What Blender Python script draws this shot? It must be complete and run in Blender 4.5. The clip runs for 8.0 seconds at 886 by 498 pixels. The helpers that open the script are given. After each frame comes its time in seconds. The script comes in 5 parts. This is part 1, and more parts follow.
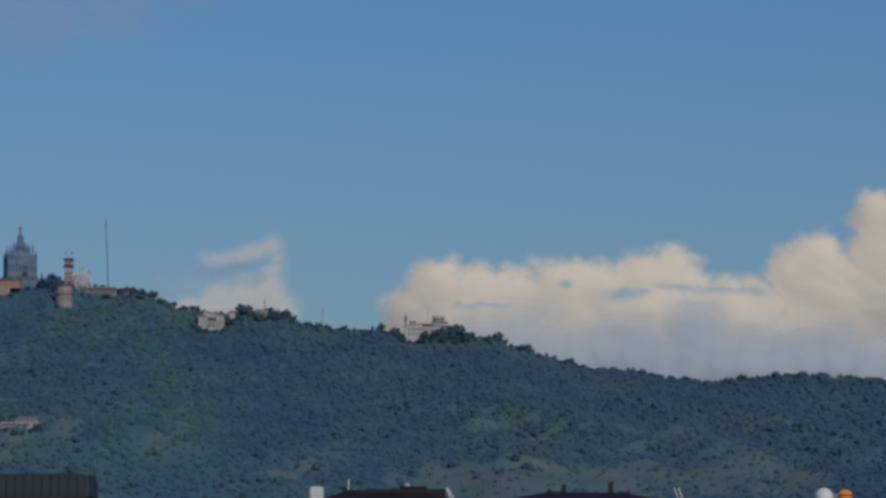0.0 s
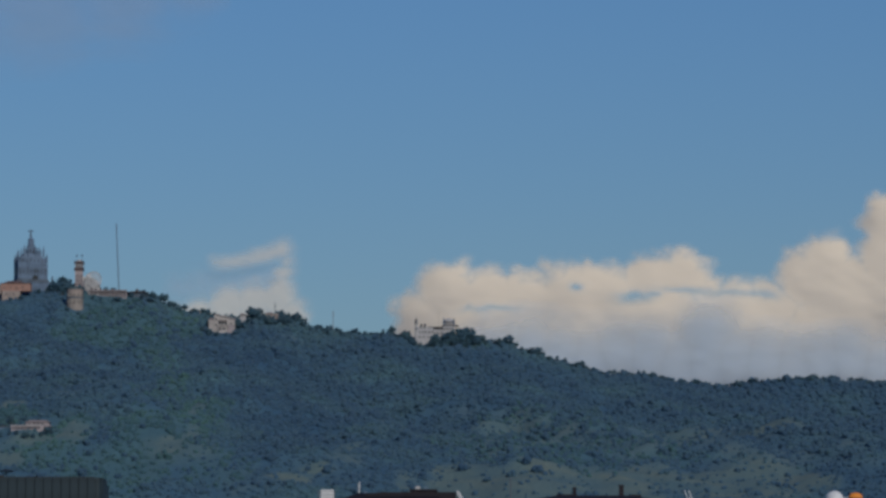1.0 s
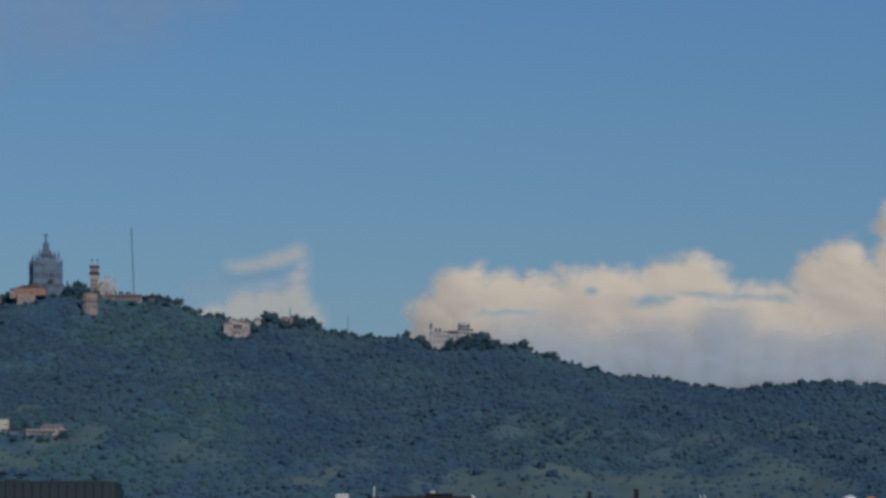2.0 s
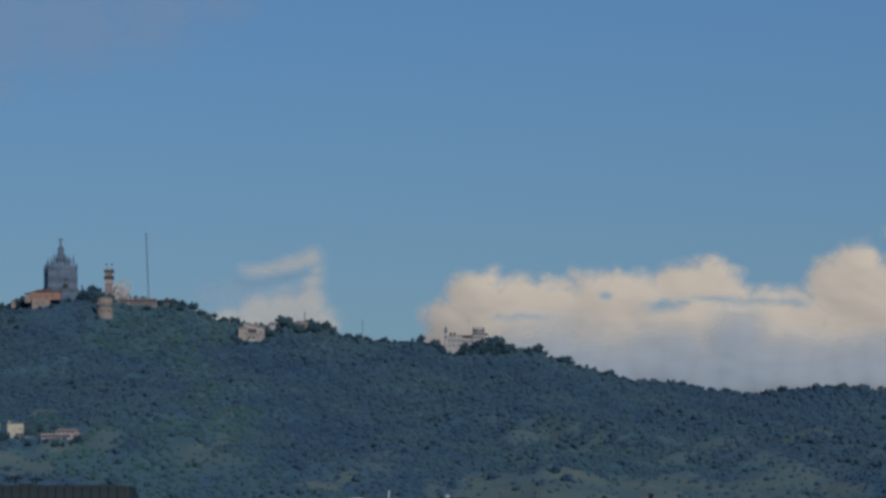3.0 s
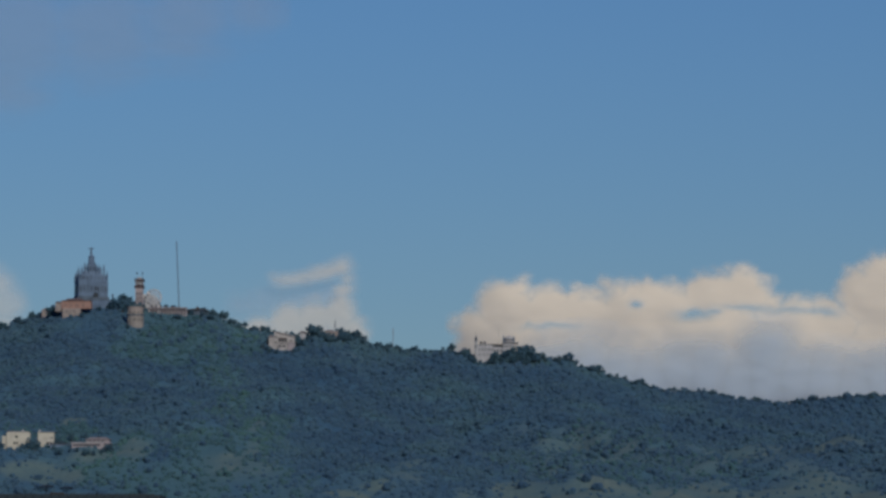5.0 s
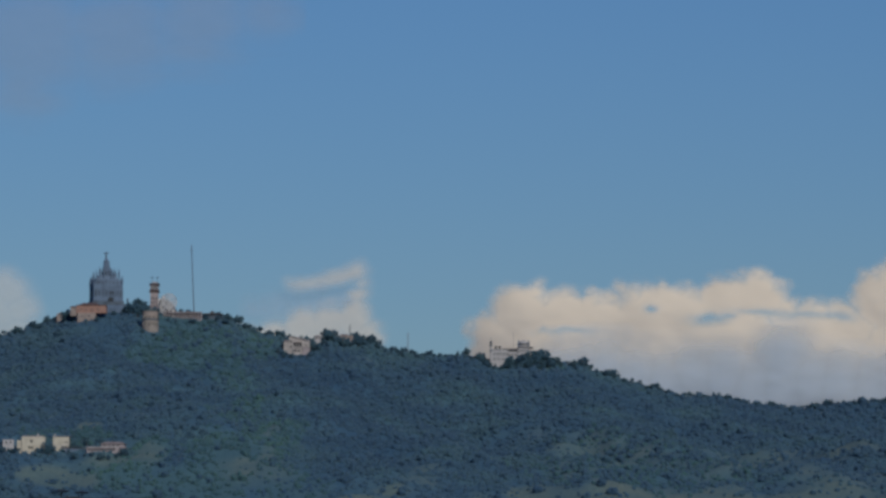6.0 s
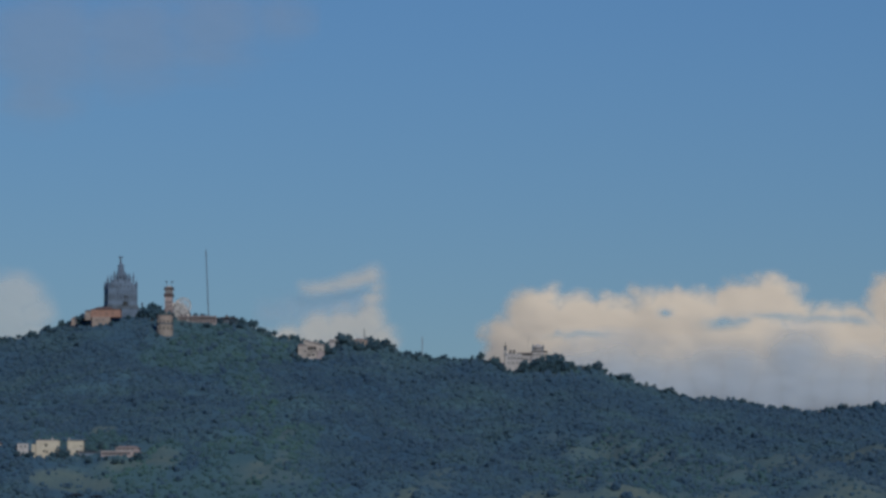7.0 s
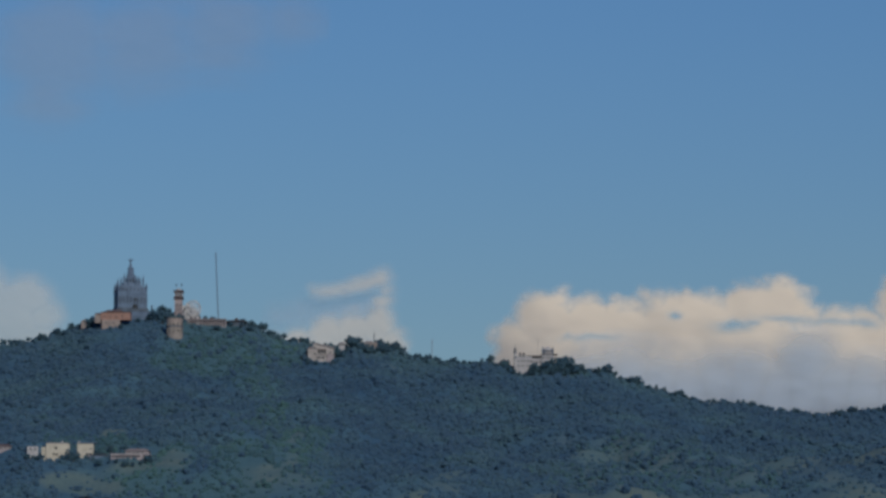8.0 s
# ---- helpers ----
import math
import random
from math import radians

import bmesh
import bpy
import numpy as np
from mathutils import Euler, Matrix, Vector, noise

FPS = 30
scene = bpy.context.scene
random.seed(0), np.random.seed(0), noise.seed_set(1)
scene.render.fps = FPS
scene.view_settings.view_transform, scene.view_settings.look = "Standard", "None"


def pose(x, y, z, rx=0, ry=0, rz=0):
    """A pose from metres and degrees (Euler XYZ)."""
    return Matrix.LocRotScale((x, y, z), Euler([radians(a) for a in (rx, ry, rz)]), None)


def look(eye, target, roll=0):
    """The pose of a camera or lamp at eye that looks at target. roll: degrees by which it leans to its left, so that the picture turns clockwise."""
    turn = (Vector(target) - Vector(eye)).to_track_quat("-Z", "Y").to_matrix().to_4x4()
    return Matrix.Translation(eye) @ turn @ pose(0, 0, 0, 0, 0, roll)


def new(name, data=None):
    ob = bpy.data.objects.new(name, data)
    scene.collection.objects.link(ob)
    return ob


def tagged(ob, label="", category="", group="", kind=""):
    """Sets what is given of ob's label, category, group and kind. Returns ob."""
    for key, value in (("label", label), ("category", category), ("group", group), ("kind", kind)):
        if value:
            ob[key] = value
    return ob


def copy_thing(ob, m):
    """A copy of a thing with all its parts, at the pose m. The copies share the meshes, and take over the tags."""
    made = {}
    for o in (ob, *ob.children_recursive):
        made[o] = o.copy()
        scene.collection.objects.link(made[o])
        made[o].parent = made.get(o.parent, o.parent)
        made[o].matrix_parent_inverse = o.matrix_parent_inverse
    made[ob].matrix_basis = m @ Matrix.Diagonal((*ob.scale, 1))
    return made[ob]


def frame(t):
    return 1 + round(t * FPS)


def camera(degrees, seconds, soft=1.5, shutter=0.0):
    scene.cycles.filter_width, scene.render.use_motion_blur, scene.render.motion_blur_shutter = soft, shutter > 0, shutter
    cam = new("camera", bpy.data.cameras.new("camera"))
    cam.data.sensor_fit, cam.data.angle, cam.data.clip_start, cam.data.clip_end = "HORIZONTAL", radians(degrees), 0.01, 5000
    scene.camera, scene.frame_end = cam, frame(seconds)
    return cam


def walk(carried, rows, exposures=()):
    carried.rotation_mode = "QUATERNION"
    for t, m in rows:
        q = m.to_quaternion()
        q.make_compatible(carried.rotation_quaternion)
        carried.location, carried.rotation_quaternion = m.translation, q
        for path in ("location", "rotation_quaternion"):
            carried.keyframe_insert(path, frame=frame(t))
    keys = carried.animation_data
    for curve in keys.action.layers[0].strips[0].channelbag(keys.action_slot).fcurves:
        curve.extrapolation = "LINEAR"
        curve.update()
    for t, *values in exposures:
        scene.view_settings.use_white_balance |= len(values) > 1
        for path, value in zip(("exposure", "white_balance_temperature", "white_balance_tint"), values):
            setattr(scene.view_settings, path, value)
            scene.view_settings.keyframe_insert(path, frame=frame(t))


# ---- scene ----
cam = camera(13.0, 8.0, soft=3.1)
EYE, TILT = 25.0, 6.0
# seconds, pan to the left, lift, lean (degrees); the camera stands still and turns
PAN = [
    (0.0, 0.000, 0.000, 0.000),
    (0.5, 0.064, 0.018, -0.006),
    (1.0, 0.154, 0.044, -0.014),
    (1.5, 0.264, 0.075, -0.024),
    (3.0, 0.588, 0.170, -0.055),
    (3.5, 0.700, 0.205, -0.066),
    (4.0, 0.815, 0.237, -0.076),
    (4.5, 0.925, 0.268, -0.087),
    (6.0, 1.250, 0.366, -0.125),
    (6.5, 1.362, 0.396, -0.136),
    (7.0, 1.461, 0.426, -0.146),
    (7.5, 1.541, 0.448, -0.150),
    (8.0, 1.605, 0.467, -0.152),
]
walk(cam, [(t, pose(0, 0, EYE, 90 + TILT + lift, lean, pan)) for t, pan, lift, lean in PAN],
     exposures=[(0.0, 0.0, 5300, 10), (8.0, 0.0, 5300, 10)])

# ---- sky and sun ----
SUN_HIGH, SUN_SIDE = 27.0, 158.0      # degrees over the horizon; from the view's heading, plus: to its right


def sky_and_sun():
    world = bpy.data.worlds.new("sky")
    scene.world = world
    world.use_nodes = True
    nt = world.node_tree
    nt.nodes.clear()
    sky = nt.nodes.new("ShaderNodeTexSky")
    sky.sky_type = "NISHITA"
    sky.sun_disc = False
    sky.sun_elevation = radians(SUN_HIGH)
    sky.sun_rotation = radians(SUN_SIDE)
    sky.altitude = 0
    sky.air_density, sky.dust_density, sky.ozone_density = 1.7, 0.0, 4.0
    tint = nt.nodes.new("ShaderNodeMix")
    tint.data_type, tint.blend_type = "RGBA", "MULTIPLY"
    tint.inputs["Factor"].default_value = 1.0
    tint.inputs["B"].default_value = (0.47, 0.588, 0.835, 1)
    back = nt.nodes.new("ShaderNodeBackground")
    back.inputs["Strength"].default_value = 0.060
    out = nt.nodes.new("ShaderNodeOutputWorld")
    nt.links.new(sky.outputs[0], tint.inputs["A"])
    nt.links.new(tint.outputs["Result"], back.inputs[0])
    nt.links.new(back.outputs[0], out.inputs[0])
    lamp = bpy.data.lights.new("sun", "SUN")
    lamp.energy, lamp.angle, lamp.color = 3.0, radians(0.6), (1.0, 0.815, 0.58)
    ob = new("sun", lamp)
    a, e = radians(SUN_SIDE), radians(SUN_HIGH)
    way = Vector((math.sin(a) * math.cos(e), math.cos(a) * math.cos(e), math.sin(e)))
    ob.matrix_world = look(way * 900, (0, 0, 0))


sky_and_sun()


# ---- materials ----
def material(name, rough=0.8, metal=0.0):
    m = bpy.data.materials.new(name)
    m.use_nodes = True
    b = m.node_tree.nodes["Principled BSDF"]
    b.inputs["Roughness"].default_value = rough
    b.inputs["Metallic"].default_value = metal
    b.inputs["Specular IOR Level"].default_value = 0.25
    return m, m.node_tree, b


def noise_node(nt, size, detail=4.0, coords="Object"):
    tc = nt.nodes.new("ShaderNodeTexCoord")
    n = nt.nodes.new("ShaderNodeTexNoise")
    n.inputs["Scale"].default_value = 1.0 / size
    n.inputs["Detail"].default_value = detail
    nt.links.new(tc.outputs[coords], n.inputs["Vector"])
    return n.outputs["Fac"]


def ramp(nt, fac, stops):
    r = nt.nodes.new("ShaderNodeValToRGB")
    while len(r.color_ramp.elements) < len(stops):
        r.color_ramp.elements.new(0.5)
    for el, (p, c) in zip(r.color_ramp.elements, stops):
        el.position, el.color = p, (*c, 1)
    nt.links.new(fac, r.inputs[0])
    return r.outputs[0]


def mixed(nt, a, b, fac, mode="MIX"):
    m = nt.nodes.new("ShaderNodeMix")
    m.data_type, m.blend_type = "RGBA", mode
    for key, v in (("A", a), ("B", b), ("Factor", fac)):
        if isinstance(v, (int, float)):
            m.inputs[key].default_value = v
        elif isinstance(v, tuple):
            m.inputs[key].default_value = (*v, 1)
        else:
            nt.links.new(v, m.inputs[key])
    return m.outputs["Result"]


def bumped(nt, b, fac, strength, distance):
    k = nt.nodes.new("ShaderNodeBump")
    k.inputs["Strength"].default_value, k.inputs["Distance"].default_value = strength, distance
    nt.links.new(fac, k.inputs["Height"])
    nt.links.new(k.outputs[0], b.inputs["Normal"])


def worn(name, colour, rough=0.85, grain=0.4, stain=4.0, amount=0.35, metal=0.0):
    """Masonry, plaster, tiles or metal with fine grain and large stains."""
    m, nt, b = material(name, rough, metal)
    dark = tuple(c * (1 - amount) for c in colour)
    pale = tuple(min(1, c * (1 + 0.5 * amount)) for c in colour)
    base = ramp(nt, noise_node(nt, stain, 5), [(0.3, dark), (0.5, colour), (0.72, pale)])
    fine = noise_node(nt, grain, 6)
    base = mixed(nt, base, ramp(nt, fine, [(0.3, (0.72, 0.72, 0.72)), (0.7, (1, 1, 1))]), 0.6, "MULTIPLY")
    nt.links.new(base, b.inputs["Base Color"])
    bumped(nt, b, fine, 0.3, grain * 0.2)
    return m


def foliage(name, deep, mid, warm, island=True):
    m, nt, b = material(name, 0.7)
    b.inputs["Specular IOR Level"].default_value = 0.3
    # the bluish sheen stands for haze lying over the leaves
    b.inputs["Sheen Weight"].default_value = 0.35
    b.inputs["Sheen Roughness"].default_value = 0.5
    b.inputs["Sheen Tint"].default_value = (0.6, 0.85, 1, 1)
    if island:
        pick = nt.nodes.new("ShaderNodeNewGeometry").outputs["Random Per Island"]
    else:
        pick = nt.nodes.new("ShaderNodeObjectInfo").outputs["Random"]
    base = ramp(nt, pick, [(0.0, deep), (0.55, mid), (1.0, warm)])
    big = ramp(nt, noise_node(nt, 95, 4), [(0.36, (0.78, 0.84, 0.94)), (0.52, (1, 1, 1)), (0.66, (1.25, 1.22, 1.0))])
    base = mixed(nt, base, big, 0.85, "MULTIPLY")
    fine = noise_node(nt, 1.1, 5)
    base = mixed(nt, base, ramp(nt, fine, [(0.3, (0.84, 0.87, 0.88)), (0.7, (1.1, 1.1, 1.07))]), 0.7, "MULTIPLY")
    nt.links.new(base, b.inputs["Base Color"])
    bumped(nt, b, fine, 0.2, 0.3)
    thru = nt.nodes.new("ShaderNodeBsdfTranslucent")
    nt.links.new(base, thru.inputs[0])
    both = nt.nodes.new("ShaderNodeMixShader")
    both.inputs[0].default_value = 0.5
    nt.links.new(b.outputs[0], both.inputs[1])
    nt.links.new(thru.outputs[0], both.inputs[2])
    nt.links.new(both.outputs[0], nt.nodes["Material Output"].inputs[0])
    return m


def meadow():
    m, nt, b = material("hazy_dry_grass", 0.9)
    # haze blue is painted into the dry, green and young grass colours
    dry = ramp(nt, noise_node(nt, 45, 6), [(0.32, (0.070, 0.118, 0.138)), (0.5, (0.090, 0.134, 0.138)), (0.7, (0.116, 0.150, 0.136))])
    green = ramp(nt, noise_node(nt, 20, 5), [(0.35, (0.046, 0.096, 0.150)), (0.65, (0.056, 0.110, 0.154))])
    big = ramp(nt, noise_node(nt, 95, 4), [(0.36, (0.78, 0.84, 0.94)), (0.52, (1, 1, 1)), (0.66, (1.25, 1.22, 1.0))])
    green = mixed(nt, green, big, 0.85, "MULTIPLY")
    fresh = nt.nodes.new("ShaderNodeAttribute")
    fresh.attribute_name = "young"
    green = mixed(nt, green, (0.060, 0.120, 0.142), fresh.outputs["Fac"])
    at = nt.nodes.new("ShaderNodeAttribute")
    at.attribute_name = "bare"
    base = mixed(nt, green, dry, at.outputs["Fac"])
    fine = noise_node(nt, 3.0, 6)
    base = mixed(nt, base, ramp(nt, fine, [(0.35, (0.75, 0.8, 0.82)), (0.65, (1.1, 1.1, 1.05))]), 0.8, "MULTIPLY")
    nt.links.new(base, b.inputs["Base Color"])
    bumped(nt, b, fine, 0.6, 0.8)
    return m


def cloud_stuff(name, colour=(0.98, 0.88, 0.75), shade=(0.80, 0.86, 1.0)):
    """Scattering cloud, tinted by a front and a see-through colour; thin where its own density attribute is low."""
    m, nt, b = material(name, 1.0)
    b.inputs["Base Color"].default_value = (*colour, 1)
    b.inputs["Specular IOR Level"].default_value = 0.0
    thru = nt.nodes.new("ShaderNodeBsdfTranslucent")
    thru.inputs[0].default_value = (*shade, 1)
    both = nt.nodes.new("ShaderNodeMixShader")
    both.inputs[0].default_value = 0.42
    clear = nt.nodes.new("ShaderNodeBsdfTransparent")
    at = nt.nodes.new("ShaderNodeAttribute")
    at.attribute_name = "thickness"
    cover = nt.nodes.new("ShaderNodeMixShader")
    out = nt.nodes["Material Output"]
    nt.links.new(b.outputs[0], both.inputs[1])
    nt.links.new(thru.outputs[0], both.inputs[2])
    nt.links.new(at.outputs["Fac"], cover.inputs[0])
    nt.links.new(clear.outputs[0], cover.inputs[1])
    nt.links.new(both.outputs[0], cover.inputs[2])
    nt.links.new(cover.outputs[0], out.inputs[0])
    return m


# leaf greens with the blue of the distance haze mixed in
LEAF = foliage("hazy_oak_and_pine_leaf", (0.058, 0.123, 0.206), (0.064, 0.134, 0.212), (0.074, 0.143, 0.204))
YOUNG_LEAF = foliage("hazy_young_leaf", (0.060, 0.137, 0.170), (0.066, 0.146, 0.172), (0.074, 0.153, 0.168))
DARK_LEAF = foliage("hazy_holm_oak_leaf", (0.050, 0.107, 0.188), (0.056, 0.117, 0.194), (0.062, 0.125, 0.192))
PINE = foliage("hazy_pine_needles", (0.058, 0.122, 0.180), (0.066, 0.136, 0.186), (0.078, 0.148, 0.182), island=False)
BARK = worn("bark", (0.07, 0.066, 0.068), 0.95, 0.1, 1.0)
GRASS = meadow()
# warm sunlight put into the front colour, blue sky shade into the other
CLOUD = cloud_stuff("cloud", (0.97, 0.84, 0.63), (0.78, 0.83, 0.93))
CLOUD_SHADE = cloud_stuff("cloud_shade", (0.53, 0.62, 0.73), (0.53, 0.62, 0.73))
THIN_CLOUD = cloud_stuff("thin_cloud", (0.46, 0.49, 0.54), (0.46, 0.49, 0.54))


# -- terrain
def lattice(x, y, seed):
    """Smooth value noise, -1 to 1, of arrays."""
    x, y = np.asarray(x, float), np.asarray(y, float)
    xi, yi = np.floor(x), np.floor(y)
    fx, fy = x - xi, y - yi
    fx, fy = fx * fx * (3 - 2 * fx), fy * fy * (3 - 2 * fy)

    def rnd(a, b):
        v = np.sin(a * 127.1 + b * 311.7 + seed * 74.7) * 43758.5453
        return (v - np.floor(v)) * 2 - 1
    lo = rnd(xi, yi) * (1 - fx) + rnd(xi + 1, yi) * fx
    hi = rnd(xi, yi + 1) * (1 - fx) + rnd(xi + 1, yi + 1) * fx
    return lo * (1 - fy) + hi * fy


def fbm(x, y, seed, octaves=4):
    s, a, k = 0.0, 1.0, 1.0
    for i in range(octaves):
        s = s + a * lattice(x * k + 17.3 * i, y * k - 9.1 * i, seed + i)
        a, k = a * 0.5, k * 2.03
    return s


# the crest of the range: x and height, metres
CREST = [(-5200, 250), (-1500, 330), (-647, 398), (-607, 399), (-564, 405), (-533, 414), (-499, 430), (-474, 436), (-440, 437),
         (-396, 429), (-347, 425), (-325, 417), (-300, 407), (-266, 399), (-235, 396), (-179, 396), (-148, 383),
         (-111, 380), (-68, 380), (-41, 371), (28, 371), (56, 369), (106, 352), (168, 335), (205, 334.5),
         (257, 325), (285, 321), (319, 324), (365, 330), (412, 329), (485, 324), (542, 320), (1500, 280), (5200, 220)]
CREST_Y, FOOT_Y, FOOT_Z = 4250.0, 2900.0, 118.0
# levelled building plots: x, y, half width, half depth, height
PLOTS = [(-411, 3186, 15, 26, 210.0), (-389, 3216, 12, 22, 215.2)]


def height(x, y):
    x, y = np.asarray(x, float), np.asarray(y, float)
    top = sum(np.interp(x + d, [c[0] for c in CREST], [c[1] + 1.5 for c in CREST]) for d in (-9, 0, 9)) / 3
    s = np.clip((y - FOOT_Y) / (CREST_Y - FOOT_Y), 0, 1)
    p = s + 0.07 * np.sin(2 * math.pi * s)
    slope = FOOT_Z + (top - FOOT_Z) * p
    slope = slope + np.sin(math.pi * s) * (20 * fbm(x / 170 + y / 900, y / 520, 3) + 9 * fbm(x / 60, y / 110, 8))
    back = top - 0.12 * (y - CREST_Y) - 0.0007 * np.maximum(0, y - CREST_Y) ** 2 * 0.4
    plain = FOOT_Z * np.clip((y - 500) / (FOOT_Y - 500), 0, 1) ** 1.5
    for px, py, rx, ry, level in PLOTS:
        w = np.clip(1.6 - np.sqrt(((x - px) / rx) ** 2 + ((y - py) / ry) ** 2), 0, 0.6) / 0.6
        slope = slope + (np.minimum(level, slope) - slope) * w * w * (3 - 2 * w)
    return np.where(y > CREST_Y, np.maximum(back, 60), np.where(y > FOOT_Y, slope, plain))
# -- end terrain


# clearings: x, y, half width, half depth, how bare
CLEARINGS = [(10, 3110, 44, 100, 1), (66, 3095, 46, 105, 1), (130, 3140, 46, 80, 0.85), (196, 3190, 50, 95, 0.75), (268, 3200, 52, 85, 0.7),
             (-129, 3086, 18, 22, 1), (-111, 3127, 14, 18, 0.7), (-92, 3214, 21, 68, 0.55), (-78, 3277, 19, 18, 0.45), (-224, 3385, 5, 79, 0.7),
             (-228, 3152, 10, 24, 0.85), (-215, 3222, 8, 42, 0.45), (-380, 3346, 9, 36, 0.8), (-310, 3184, 12, 34, 0.85), (-352, 3112, 14, 24, 0.7),
             (-383, 3116, 23, 26, 0.7), (-338, 3167, 28, 18, 0.7), (-175, 4165, 15, 25, 0.6), (20, 4229, 9, 21, 1), (-342, 3451, 6, 65, 0.5)]
# open scrub, thinner than the wood: x, y, half width, half depth, how thin
SCRUB = [(245, 3480, 115, 330, 0.72), (80, 3420, 115, 260, 0.65), (1, 3745, 55, 43, 0.3), (339, 3839, 51, 293, 0.3), (-117, 3105, 55, 60, 0.5),
         (-386, 3150, 40, 60, 0.4), (40, 3120, 260, 130, 0.45)]
# strips kept free before buildings: x from, x to, y from, y to
KEPT_FREE = [(-486, -440, 4080, 4260), (-496, -456, 4130, 4215), (-420, -394, 4105, 4185), (-412, -352, 4180, 4250), (-264, -235, 4130, 4200),
             (-43, -22, 4195, 4262), (-43, 4, 4225, 4262), (-419, -397, 3172, 3210), (-397, -380, 3190, 3240), (-366, -332, 3150, 3200), (-462, -444, 3170, 3200), (-385, -358, 3170, 3215)]
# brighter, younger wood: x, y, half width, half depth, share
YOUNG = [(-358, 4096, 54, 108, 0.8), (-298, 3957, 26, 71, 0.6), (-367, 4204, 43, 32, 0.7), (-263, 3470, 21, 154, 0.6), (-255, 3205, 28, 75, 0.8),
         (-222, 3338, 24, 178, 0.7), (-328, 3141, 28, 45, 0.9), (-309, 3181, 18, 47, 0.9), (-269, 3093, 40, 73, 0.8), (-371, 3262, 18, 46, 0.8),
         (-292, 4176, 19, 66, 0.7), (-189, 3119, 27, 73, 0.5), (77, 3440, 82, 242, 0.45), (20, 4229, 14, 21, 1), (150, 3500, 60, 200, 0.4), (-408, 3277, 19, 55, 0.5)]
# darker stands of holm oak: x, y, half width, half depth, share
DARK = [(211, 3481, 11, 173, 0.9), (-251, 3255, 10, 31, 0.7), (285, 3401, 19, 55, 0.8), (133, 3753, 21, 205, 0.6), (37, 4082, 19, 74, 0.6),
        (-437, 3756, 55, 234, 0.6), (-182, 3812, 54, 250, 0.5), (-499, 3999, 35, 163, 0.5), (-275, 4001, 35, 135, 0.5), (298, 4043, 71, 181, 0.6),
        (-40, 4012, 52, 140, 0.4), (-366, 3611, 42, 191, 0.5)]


def share_of(x, y, zones):
    """0 to 1: how far a place lies inside zones with ragged edges."""
    most = np.zeros(np.shape(x))
    rag = 0.55 * fbm(x / 34, y / 90, 57, 4)
    for cx, cy, rx, ry, share in zones:
        most = np.maximum(most, share * np.clip(1.7 - ((x - cx) / rx) ** 2 - ((y - cy) / ry) ** 2 + rag, 0, 1))
    return most


def wooded(x, y):
    """0 to 1: how thickly the slope is wooded."""
    d = 0.96 + 0.20 * fbm(x / 120, y / 260, 31, 3) - 0.8 * share_of(x, y, SCRUB) * (0.75 + 0.5 * fbm(x / 40, y / 120, 12, 3))
    for cx, cy, rx, ry, strength in CLEARINGS:
        q = ((x - cx) / rx) ** 2 + ((y - cy) / ry) ** 2 + 0.7 * fbm(x / 22, y / 60, 77, 4)
        d = d - strength * np.clip(1.5 - q, 0, 1)
    return np.clip(d, 0.10, 1)


def quick_mesh(name, verts, faces, mat, smooth=True):
    me = bpy.data.meshes.new(name)
    me.from_pydata(verts, [], faces)
    me.materials.append(mat)
    if smooth:
        me.shade_smooth()
    me.update()
    return me


def build_ground():
    xs = np.concatenate([np.linspace(-5200, -760, 24), np.linspace(-740, 640, 231), np.linspace(660, 5200, 24)])
    ys = np.concatenate([np.linspace(-5000, 2800, 60), np.linspace(2830, 4400, 210), np.linspace(4420, 5400, 20)])
    gx, gy = np.meshgrid(xs, ys)
    gz = height(gx, gy)
    verts = np.stack([gx, gy, gz], -1).reshape(-1, 3).tolist()
    n = len(xs)
    faces = [(j * n + i, j * n + i + 1, (j + 1) * n + i + 1, (j + 1) * n + i) for j in range(len(ys) - 1) for i in range(n - 1)]
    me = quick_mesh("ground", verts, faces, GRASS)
    bare = 1 - np.clip((wooded(gx, gy) - 0.25) / 0.5, 0, 1)
    me.attributes.new("bare", "FLOAT", "POINT").data.foreach_set("value", bare.ravel().astype(np.float32))
    me.attributes.new("young", "FLOAT", "POINT").data.foreach_set("value", share_of(gx, gy, YOUNG).ravel().astype(np.float32))
    tagged(new("ground", me), "dry grassy hillside rising from the plain to a long ridge", "hill", kind="structure")


build_ground()


